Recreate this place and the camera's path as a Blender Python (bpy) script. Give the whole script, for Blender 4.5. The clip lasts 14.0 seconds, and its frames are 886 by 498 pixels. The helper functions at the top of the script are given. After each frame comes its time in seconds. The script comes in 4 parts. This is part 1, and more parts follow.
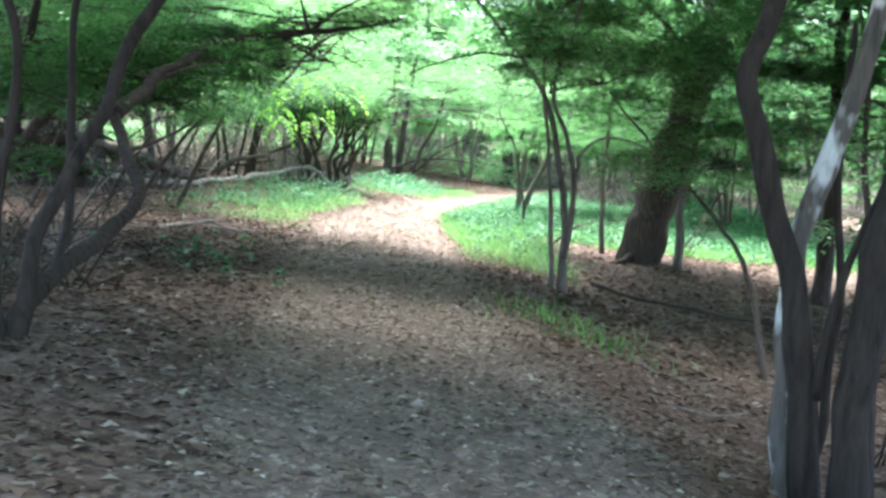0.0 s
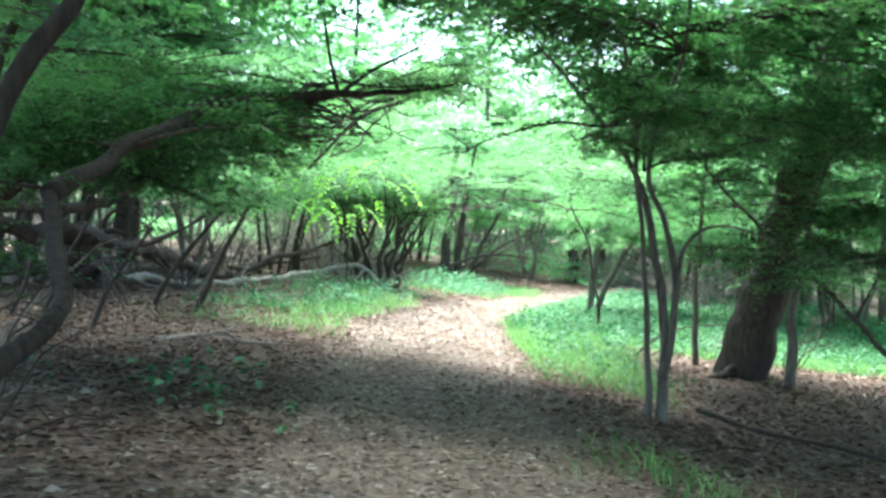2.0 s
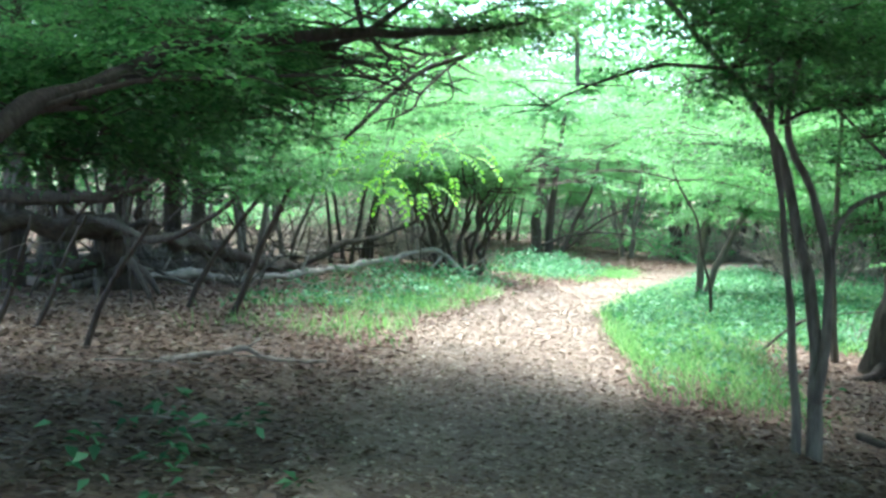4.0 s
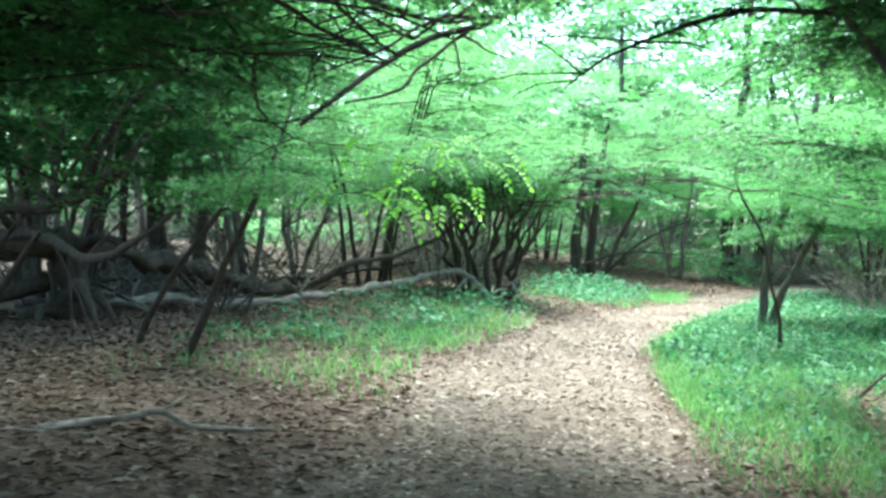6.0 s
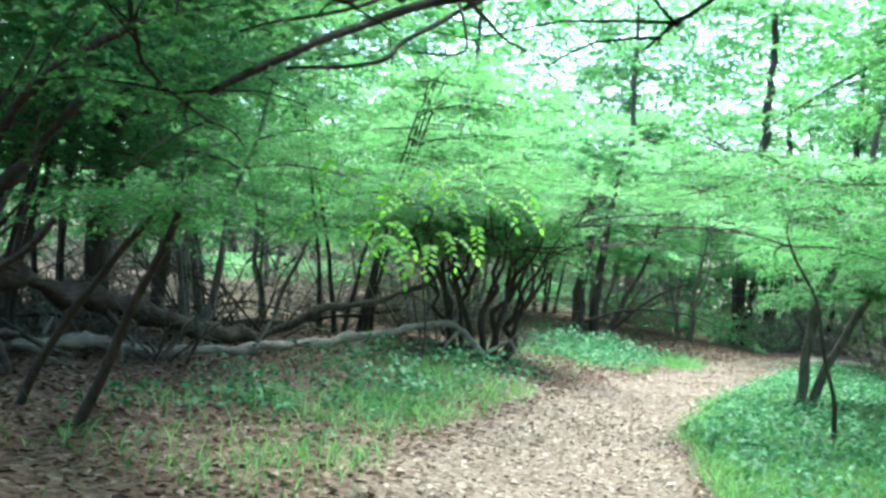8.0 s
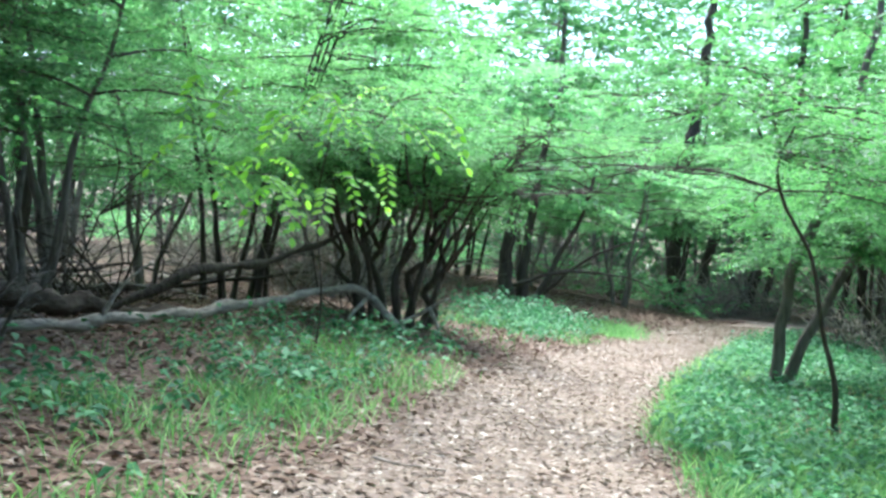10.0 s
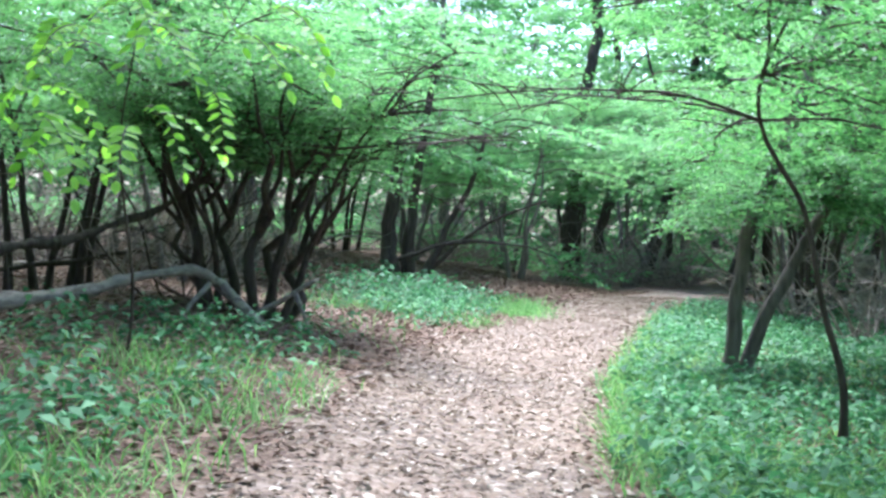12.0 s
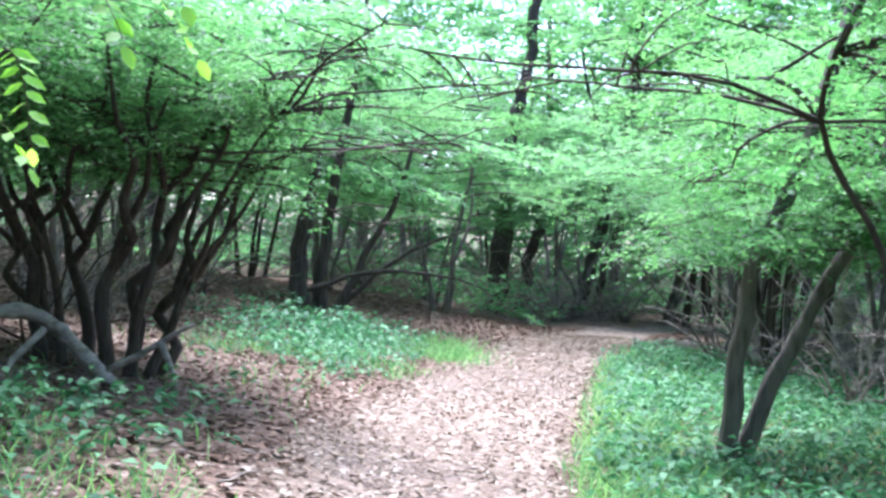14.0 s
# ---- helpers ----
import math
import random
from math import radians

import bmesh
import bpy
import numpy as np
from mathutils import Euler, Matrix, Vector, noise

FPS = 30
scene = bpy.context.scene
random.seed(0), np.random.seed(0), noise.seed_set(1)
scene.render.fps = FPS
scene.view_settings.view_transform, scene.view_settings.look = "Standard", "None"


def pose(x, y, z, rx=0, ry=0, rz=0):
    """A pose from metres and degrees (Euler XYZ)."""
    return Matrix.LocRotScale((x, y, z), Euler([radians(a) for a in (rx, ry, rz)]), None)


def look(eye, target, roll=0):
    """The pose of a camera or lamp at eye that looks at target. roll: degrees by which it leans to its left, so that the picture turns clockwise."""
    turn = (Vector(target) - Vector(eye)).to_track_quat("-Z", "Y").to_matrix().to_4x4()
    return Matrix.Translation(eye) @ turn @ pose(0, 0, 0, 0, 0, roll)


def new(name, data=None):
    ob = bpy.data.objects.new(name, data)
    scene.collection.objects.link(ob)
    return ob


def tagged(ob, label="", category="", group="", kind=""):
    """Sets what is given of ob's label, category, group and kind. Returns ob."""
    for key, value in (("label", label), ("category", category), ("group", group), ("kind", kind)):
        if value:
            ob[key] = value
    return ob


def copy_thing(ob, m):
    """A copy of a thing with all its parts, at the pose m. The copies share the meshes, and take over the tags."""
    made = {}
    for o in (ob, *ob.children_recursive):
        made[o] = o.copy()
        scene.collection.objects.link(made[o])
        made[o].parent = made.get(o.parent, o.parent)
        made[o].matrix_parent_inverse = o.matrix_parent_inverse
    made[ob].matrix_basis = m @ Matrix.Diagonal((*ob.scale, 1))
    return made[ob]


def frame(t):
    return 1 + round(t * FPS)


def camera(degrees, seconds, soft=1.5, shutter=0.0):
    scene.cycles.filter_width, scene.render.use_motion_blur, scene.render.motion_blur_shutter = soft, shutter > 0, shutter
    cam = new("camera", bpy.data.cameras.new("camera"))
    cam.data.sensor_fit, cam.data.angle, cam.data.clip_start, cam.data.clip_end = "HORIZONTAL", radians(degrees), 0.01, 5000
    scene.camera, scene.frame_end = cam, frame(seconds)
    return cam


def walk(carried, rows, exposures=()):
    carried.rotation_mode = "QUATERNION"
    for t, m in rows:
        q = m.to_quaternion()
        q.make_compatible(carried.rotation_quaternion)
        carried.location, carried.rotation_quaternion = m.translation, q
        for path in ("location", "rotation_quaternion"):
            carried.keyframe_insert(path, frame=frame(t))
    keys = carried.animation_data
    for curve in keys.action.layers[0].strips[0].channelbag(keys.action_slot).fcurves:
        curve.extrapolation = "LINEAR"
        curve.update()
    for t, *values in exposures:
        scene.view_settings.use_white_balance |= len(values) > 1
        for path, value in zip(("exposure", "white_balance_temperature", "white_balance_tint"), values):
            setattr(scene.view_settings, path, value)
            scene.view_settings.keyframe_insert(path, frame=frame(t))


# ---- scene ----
cam = camera(42.0, 14.0, soft=2.9)
PATH = [
    (0.0, 0.005, 0.009, 1.424, -0.27, -4.98, -3.01),
    (0.5, 0.049, 0.797, 1.428, 1.37, -4.89, -3.80),
    (1.0, 0.001, 1.586, 1.434, 1.80, -3.41, -1.27),
    (1.5, -0.011, 2.319, 1.417, 3.19, -0.34, -0.49),
    (2.0, -0.043, 3.031, 1.379, 2.69, -0.34, -2.63),
    (2.5, -0.042, 3.736, 1.382, -0.79, -0.51, -0.49),
    (3.0, 0.010, 4.409, 1.437, 2.02, -1.48, -1.13),
    (3.5, -0.019, 5.067, 1.455, 3.57, -2.02, 0.20),
    (4.0, 0.009, 5.778, 1.455, 7.43, -1.60, -0.80),
    (4.2, 0.005, 6.058, 1.457, 9.72, -1.55, -2.90),
    (6.3, -0.067, 9.056, 1.431, 9.54, -0.71, -0.90),
    (6.5, -0.105, 9.334, 1.458, 10.03, -1.08, -2.28),
    (7.0, -0.255, 10.018, 1.473, 10.79, -0.91, -2.22),
    (7.5, -0.339, 10.725, 1.461, 10.40, 1.33, -0.15),
    (8.0, -0.490, 11.429, 1.441, 9.15, 1.52, -3.96),
    (8.5, -0.636, 12.183, 1.437, 4.16, 1.29, -2.13),
    (9.0, -0.728, 12.900, 1.476, 6.80, 0.47, -2.45),
    (9.2, -0.757, 13.194, 1.449, 6.38, 0.70, -3.40),
    (11.3, -0.814, 16.665, 1.237, 4.22, -1.45, -3.35),
    (11.5, -0.868, 16.956, 1.214, 5.53, -0.98, -3.05),
    (12.0, -0.930, 17.689, 1.258, -0.73, -0.94, -2.16),
    (12.5, -0.963, 18.384, 1.305, -0.27, -1.16, -2.22),
    (13.0, -1.009, 19.067, 1.321, -1.74, -0.01, -2.63),
    (13.5, -0.955, 19.743, 1.327, -4.17, 0.38, -2.21),
    (14.0, -0.912, 20.361, 1.338, -4.85, 0.43, -3.45),
]
walk(cam, [(t, pose(x, y, z, 90 + pitch, roll, yaw)) for t, x, y, z, yaw, pitch, roll in PATH],
     exposures=[(0.0, 3.48, 5780, 14), (1.5, 3.32, 5680, 5), (3.0, 3.2, 5560, 5), (4.2, 3.1, 5500, 4), (6.5, 2.74, 5460, -4), (8.0, 2.52, 5470, -5), (9.0, 2.42, 5460, 1), (11.5, 2.38, 5350, 13), (14.0, 2.52, 5280, 22)])

# ---- daylight: high, hazy sun over an open clearing, sky around ----
SUN_ELEVATION, SUN_TURN = 68.0, -6.0
world = bpy.data.worlds.new("sky")
scene.world = world
world.use_nodes = True
sky = world.node_tree.nodes.new("ShaderNodeTexSky")
sky.sky_type, sky.sun_disc = "NISHITA", False
sky.sun_elevation, sky.sun_rotation = radians(SUN_ELEVATION), radians(SUN_TURN)
sky.air_density, sky.dust_density, sky.ozone_density = 1.0, 4.0, 1.0
world.node_tree.links.new(sky.outputs[0], world.node_tree.nodes["Background"].inputs[0])
world.node_tree.nodes["Background"].inputs[1].default_value = 0.15
sun = new("sun", bpy.data.lights.new("sun", "SUN"))
sun.data.energy, sun.data.angle, sun.data.color = 2.9, radians(30), (1.0, 0.97, 0.9)
_e, _a = radians(SUN_ELEVATION), radians(SUN_TURN)
sun_from = Vector((math.sin(_a) * math.cos(_e), math.cos(_a) * math.cos(_e), math.sin(_e)))
sun.matrix_world = look(sun_from * 60, (0, 0, 0))


# ---- materials ----
def material(name, rough=0.9):
    m = bpy.data.materials.new(name)
    m.use_nodes = True
    nt = m.node_tree
    bsdf = nt.nodes["Principled BSDF"]
    bsdf.inputs["Roughness"].default_value = rough
    bsdf.inputs["Specular IOR Level"].default_value = 0.25
    return m, nt, bsdf


def ramp(nt, source, stops):
    node = nt.nodes.new("ShaderNodeValToRGB")
    el = node.color_ramp.elements
    while len(el) < len(stops):
        el.new(0.5)
    for e, (p, c) in zip(el, stops):
        e.position, e.color = p, (*c, 1)
    nt.links.new(source, node.inputs[0])
    return node.outputs[0]


def noise_tex(nt, scale, detail=4.0, stretch=None, rough=0.55):
    tc = nt.nodes.new("ShaderNodeTexCoord")
    tex = nt.nodes.new("ShaderNodeTexNoise")
    tex.inputs["Scale"].default_value, tex.inputs["Detail"].default_value = scale, detail
    tex.inputs["Roughness"].default_value = rough
    if stretch:
        mp = nt.nodes.new("ShaderNodeMapping")
        mp.inputs["Scale"].default_value = stretch
        nt.links.new(tc.outputs["Object"], mp.inputs[0])
        nt.links.new(mp.outputs[0], tex.inputs["Vector"])
    else:
        nt.links.new(tc.outputs["Object"], tex.inputs["Vector"])
    return tex.outputs["Fac"]


def mix(nt, fac, a, b, kind="MIX"):
    n = nt.nodes.new("ShaderNodeMix")
    n.data_type, n.blend_type = "RGBA", kind
    for socket, v in ((n.inputs[0], fac), (n.inputs[6], a), (n.inputs[7], b)):
        if isinstance(v, (int, float)):
            socket.default_value = v
        elif isinstance(v, tuple):
            socket.default_value = (*v, 1)
        else:
            nt.links.new(v, socket)
    return n.outputs[2]


def bump(nt, bsdf, height, strength, dist):
    b = nt.nodes.new("ShaderNodeBump")
    b.inputs["Strength"].default_value, b.inputs["Distance"].default_value = strength, dist
    nt.links.new(height, b.inputs["Height"])
    nt.links.new(b.outputs[0], bsdf.inputs["Normal"])


def bark(name, dark, light, patch=None, along=(2.2, 2.2, 0.35)):
    m, nt, bsdf = material(name, 0.92)
    grain = noise_tex(nt, 9.0, 6.0, along)
    big = noise_tex(nt, 1.3, 3.0)
    col = ramp(nt, grain, [(0.32, dark), (0.7, light)])
    col = mix(nt, ramp(nt, big, [(0.35, (0, 0, 0)), (0.65, (0.6, 0.6, 0.6))]), col, tuple(0.55 * c + 0.01 for c in light))
    if patch:
        spots = noise_tex(nt, 3.1, 3.0, (1, 1, 0.5))
        col = mix(nt, ramp(nt, spots, [(0.5, (0, 0, 0)), (0.56, (1, 1, 1))]), col, patch)
    nt.links.new(col, bsdf.inputs["Base Color"])
    bump(nt, bsdf, grain, 1.0, 0.035)
    return m


def leaf(name, stops, glow, rough=0.55, through_amount=0.45, sheen=0.4):
    m, nt, bsdf = material(name, rough)
    bsdf.inputs["Specular IOR Level"].default_value = sheen
    geo = nt.nodes.new("ShaderNodeNewGeometry")
    info = nt.nodes.new("ShaderNodeObjectInfo")
    col = ramp(nt, geo.outputs["Random Per Island"], stops)
    shift = ramp(nt, info.outputs["Random"], [(0.0, (0.8, 0.85, 0.8)), (1.0, (1.15, 1.1, 1.1))])
    col = mix(nt, 1.0, col, shift, "MULTIPLY")
    nt.links.new(col, bsdf.inputs["Base Color"])
    tr = nt.nodes.new("ShaderNodeBsdfTranslucent")
    nt.links.new(mix(nt, 1.0, col, glow, "MULTIPLY"), tr.inputs["Color"])
    ms = nt.nodes.new("ShaderNodeMixShader")
    ms.inputs[0].default_value = through_amount
    nt.links.new(bsdf.outputs[0], ms.inputs[1])
    nt.links.new(tr.outputs[0], ms.inputs[2])
    nt.links.new(ms.outputs[0], nt.nodes["Material Output"].inputs["Surface"])
    return m


BARK_DARK = bark("bark_dark", (0.022, 0.017, 0.013), (0.085, 0.066, 0.05))
BARK_GREY = bark("bark_grey", (0.05, 0.043, 0.036), (0.19, 0.165, 0.135))
BARK_PALE = bark("bark_lichen", (0.06, 0.053, 0.045), (0.17, 0.15, 0.12), (0.58, 0.58, 0.54))
DEAD_WOOD = bark("dead_wood", (0.1, 0.08, 0.065), (0.4, 0.35, 0.29), along=(1.6, 0.45, 2.2))
TWIG = bark("dead_twig", (0.15, 0.123, 0.1), (0.38, 0.315, 0.255))
BARK_LOG = bark("bark_log", (0.02, 0.015, 0.011), (0.105, 0.08, 0.06), (0.05, 0.036, 0.026), along=(1.6, 0.45, 2.2))
# Darker copy of BARK_DARK; shade on the near trunks is put into its colour.
BARK_SHADED = bark("bark_shaded", (0.012, 0.009, 0.007), (0.05, 0.038, 0.028))
LEAF = leaf("leaf_green", [(0.0, (0.036, 0.1, 0.042)), (0.5, (0.07, 0.165, 0.066)), (1.0, (0.132, 0.245, 0.11))], (1.65, 1.85, 1.15), through_amount=0.56)
LEAF_DARK = leaf("leaf_deep_green", [(0.0, (0.03, 0.086, 0.034)), (0.6, (0.054, 0.136, 0.053)), (1.0, (0.092, 0.19, 0.074))], (1.5, 1.75, 1.05), through_amount=0.55)
LEAF_LIGHT = leaf("leaf_fresh_green", [(0.0, (0.15, 0.36, 0.05)), (1.0, (0.25, 0.5, 0.09))], (1.7, 1.75, 0.8), through_amount=0.6)
# Paler, greyer copy of LEAF: the haze of the distance is in its colour.
LEAF_FAR = leaf("leaf_far_haze", [(0.0, (0.055, 0.14, 0.066)), (0.5, (0.095, 0.205, 0.094)), (1.0, (0.172, 0.29, 0.155))], (1.65, 1.85, 1.25), through_amount=0.56)
GRASS = leaf("grass_blade", [(0.0, (0.05, 0.13, 0.045)), (0.6, (0.11, 0.24, 0.075)), (1.0, (0.23, 0.36, 0.14))], (1.3, 1.5, 1.0), 0.7, 0.35, 0.15)
HERB = leaf("herb_leaf", [(0.0, (0.025, 0.085, 0.04)), (0.6, (0.062, 0.172, 0.073)), (1.0, (0.145, 0.3, 0.15))], (1.2, 1.4, 1.1), 0.6, 0.3, 0.2)
LITTER = leaf("dry_leaf", [(0.0, (0.08, 0.048, 0.034)), (0.5, (0.145, 0.093, 0.067)), (0.85, (0.21, 0.146, 0.108)), (1.0, (0.36, 0.3, 0.255))], (0.5, 0.45, 0.35), 0.8, 0.1, 0.12)
CHIPS = leaf("dry_leaf_bits", [(0.0, (0.155, 0.113, 0.084)), (0.5, (0.198, 0.148, 0.112)), (0.88, (0.256, 0.206, 0.164)), (1.0, (0.5, 0.45, 0.38))], (0.5, 0.45, 0.35), 0.8, 0.1, 0.12)


def ground_material():
    m, nt, bsdf = material("forest_floor", 0.95)
    tc = nt.nodes.new("ShaderNodeTexCoord")
    vor = nt.nodes.new("ShaderNodeTexVoronoi")
    vor.inputs["Scale"].default_value = 17.0
    warp = nt.nodes.new("ShaderNodeTexNoise")
    warp.inputs["Scale"].default_value = 8.0
    nt.links.new(tc.outputs["Object"], warp.inputs["Vector"])
    nt.links.new(mix(nt, 0.12, tc.outputs["Object"], warp.outputs["Color"], "ADD"), vor.inputs["Vector"])
    cell = nt.nodes.new("ShaderNodeSeparateColor")
    nt.links.new(vor.outputs["Color"], cell.inputs[0])
    litter = ramp(nt, cell.outputs[0], [(0.0, (0.064, 0.042, 0.03)), (0.5, (0.12, 0.079, 0.056)), (0.9, (0.175, 0.122, 0.088)), (1.0, (0.26, 0.215, 0.175))])
    worn = ramp(nt, cell.outputs[1], [(0.0, (0.135, 0.101, 0.077)), (0.5, (0.188, 0.145, 0.113)), (0.9, (0.24, 0.192, 0.152)), (1.0, (0.4, 0.35, 0.285))])
    stain = noise_tex(nt, 0.7, 4.0)
    trail = nt.nodes.new("ShaderNodeAttribute")
    trail.attribute_name = "trail"
    col = mix(nt, trail.outputs["Fac"], litter, worn)
    col = mix(nt, 1.0, col, ramp(nt, stain, [(0.3, (0.7, 0.7, 0.72)), (0.7, (1.12, 1.1, 1.08))]), "MULTIPLY")
    nt.links.new(col, bsdf.inputs["Base Color"])
    bump(nt, bsdf, vor.outputs["Distance"], 0.8, 0.03)
    return m


FLOOR = ground_material()


# ---- plan: the lie of the land and the line of the trail ----
def smooth(a, b, v):
    t = np.clip((np.asarray(v, float) - a) / (b - a), 0, 1)
    return t * t * (3 - 2 * t)


def ground_z(x, y):
    x, y = np.asarray(x, float), np.asarray(y, float)
    f = np.where(x > 0, 1 - smooth(24, 31, y), 1.0)
    z = -0.08 + 0.5 * np.tanh(-0.18 * x) * f
    z = z + 0.22 * np.exp(-(((x + 3.6) / 1.8) ** 2) - ((y - 29) / 4) ** 2)
    z = z - smooth(0.8, 2.4, x) * (0.2 * (1 - smooth(17, 21, y)) + 0.2 * (1 - smooth(8.5, 12, y)))
    z = z + 0.55 * smooth(36, 48, y) * (1 - smooth(-1.0, 4.0, x))
    return z + 0.025 * np.sin(1.7 * x + 0.6 * y) * np.sin(0.9 * y - 1.1 * x)


TRAIL_Y = [-30, 0, 5, 8, 12, 16, 20, 24, 28, 32, 37, 43, 48, 52, 56]
TRAIL_X = [0.6, 0.4, 0.2, -0.1, -0.45, -0.7, -0.9, -0.8, -0.25, 0.6, 1.9, 4.0, 6.4, 10.0, 16.0]
TRAIL_HALF = [1.2, 1.3, 1.3, 1.25, 1.15, 1.15, 1.15, 0.85, 0.9, 1.0, 0.95, 0.95, 0.9, 0.9, 0.9]


def trail_side(x, y):
    """Metres from the trail's middle line over its half width: -1 and 1 are its edges."""
    return (np.asarray(x) - np.interp(y, TRAIL_Y, TRAIL_X)) / np.interp(y, TRAIL_Y, TRAIL_HALF)


# ---- builders ----
class Shape:
    """Vertices and faces gathered for one mesh."""

    def __init__(self):
        self.v, self.f = [], []

    def tube(self, pts, r0, r1, sides=8, seed=0, rough=0.08, step=0.12, flare=0.0):
        pts = [Vector(p) for p in pts]
        rnd = random.Random(seed)
        fine = []
        for i in range(len(pts) - 1):
            a, b = pts[max(i - 1, 0)], pts[i]
            c, d = pts[i + 1], pts[min(i + 2, len(pts) - 1)]
            n = max(2, int((c - b).length / step))
            for k in range(n):
                t = k / n
                fine.append(0.5 * (2 * b + (c - a) * t + (2 * a - 5 * b + 4 * c - d) * t * t + (3 * b - a - 3 * c + d) * t ** 3))
        fine.append(pts[-1])
        base, count = len(self.v), len(fine)
        side = Vector((1, 0, 0))
        for i, p in enumerate(fine):
            axis = (fine[min(i + 1, count - 1)] - fine[max(i - 1, 0)]).normalized()
            side = (side - axis * side.dot(axis))
            side = side.normalized() if side.length > 1e-4 else axis.orthogonal().normalized()
            up = axis.cross(side)
            u = i / (count - 1)
            r = r0 + (r1 - r0) * u + flare * math.exp(-u * 9)
            wob = 1 + 1.6 * rough * noise.noise(p * 3.1 + Vector((seed, 0, 0)))
            ease = min(1.0, 6 * u)
            p = p + ease * (0.9 * r + 0.01) * noise.noise_vector(p * 1.9 + Vector((0, seed, 3)))
            for s in range(sides):
                an = 2 * math.pi * s / sides
                rr = r * wob * (1 + rough * (rnd.random() - 0.5) + 0.5 * flare / max(r0, 0.01) * math.exp(-u * 7) * math.sin(3 * an + seed))
                self.v.append(tuple(p + (side * math.cos(an) + up * math.sin(an)) * rr))
        for i in range(count - 1):
            for s in range(sides):
                a, b = base + i * sides + s, base + i * sides + (s + 1) % sides
                self.f.append((a, b, b + sides, a + sides))
        self.f.append(tuple(base + s for s in reversed(range(sides))))
        self.f.append(tuple(base + (count - 1) * sides + s for s in range(sides)))
        return self

    def mesh(self, name, mat):
        me = bpy.data.meshes.new(name)
        me.from_pydata(self.v, [], self.f)
        me.polygons.foreach_set("use_smooth", [True] * len(me.polygons))
        me.materials.append(mat)
        me.update()
        return me


def part(name, me, parent, label=""):
    ob = new(name, me)
    ob.parent = parent
    if label:
        ob["label"] = label
    return ob


def thing(name, x, y, z, label, category, group=""):
    ob = new(name)
    ob.location = (x, y, z)
    ob.empty_display_size = 0.2
    return tagged(ob, label, category, group)


def quads(name, v, mat):
    """A mesh of loose four-cornered leaves from an array (n, 4, 3)."""
    n = len(v)
    me = bpy.data.meshes.new(name)
    me.vertices.add(4 * n)
    me.vertices.foreach_set("co", v.astype(np.float32).ravel())
    me.loops.add(4 * n)
    me.loops.foreach_set("vertex_index", np.arange(4 * n, dtype=np.int32))
    me.polygons.add(n)
    me.polygons.foreach_set("loop_start", np.arange(0, 4 * n, 4, dtype=np.int32))
    me.materials.append(mat)
    me.update(calc_edges=True)
    return me


def blades(p, f, n, ll, lw, fold=0.18, droop=0.12):
    """Leaf outlines: base p, forward f, up n; lengths and widths are arrays."""
    w = np.cross(f, n)
    w /= np.linalg.norm(w, axis=1, keepdims=True) + 1e-9
    ll, lw = ll[:, None], lw[:, None]
    mid = p + f * ll * 0.45
    left = mid + w * lw * 0.5 + n * lw * fold
    right = mid - w * lw * 0.5 + n * lw * fold
    tip = p + f * ll - n * ll * droop
    return np.stack([p, left, tip, right], 1)


def oval_leaves(name, p, f, n, ll, lw, mat):
    """A mesh of loose six-cornered oval leaflets: base p, forward f, up n."""
    w = np.cross(f, n)
    w /= np.linalg.norm(w, axis=1, keepdims=True) + 1e-9
    ll, lw = ll[:, None], lw[:, None]
    ring = [p, p + f * ll * 0.22 + w * lw * 0.42, p + f * ll * 0.62 + w * lw * 0.5, p + f * ll - n * ll * 0.1, p + f * ll * 0.62 - w * lw * 0.5, p + f * ll * 0.22 - w * lw * 0.42]
    v = np.stack(ring, 1).reshape(-1, 3)
    me = bpy.data.meshes.new(name)
    me.from_pydata(v.tolist(), [], [tuple(range(6 * k, 6 * k + 6)) for k in range(len(p))])
    me.materials.append(mat)
    me.update()
    return me


def unit(v):
    return v / (np.linalg.norm(v, axis=1, keepdims=True) + 1e-9)


def sprays(rng, c, az, tilt, length, per, ll, lw):
    """Flat fans of alternate leaves along twigs that start at c, head to az (radians) and tilt."""
    n = len(c)
    d = np.stack([np.cos(az) * np.cos(tilt), np.sin(az) * np.cos(tilt), np.sin(tilt)], 1)
    s = (np.arange(per) + 0.6) / per
    side = np.where(np.arange(per) % 2 == 0, 1.0, -1.0)
    pos = c[:, None] + d[:, None] * (length[:, None] * s)[..., None]
    pos[..., 2] -= 0.22 * (length[:, None] * s ** 2)
    lat = np.stack([-np.sin(az), np.cos(az), np.zeros(n)], 1)
    f = d[:, None] * 0.55 + lat[:, None] * (side[None, :, None] * 0.85)
    f = np.broadcast_to(f, (n, per, 3)).reshape(-1, 3) + rng.normal(0, 0.22, (n * per, 3))
    f[:, 2] -= 0.12
    up = np.tile([0, 0, 1.0], (n * per, 1)) + rng.normal(0, 0.2, (n * per, 3))
    f, size = unit(f), rng.uniform(0.65, 1.2, n * per)
    nn = unit(up - f * (up * f).sum(1, keepdims=True))
    p = pos.reshape(-1, 3) + rng.normal(0, 0.012, (n * per, 3))
    return blades(p, f, nn, ll * size, lw * size)


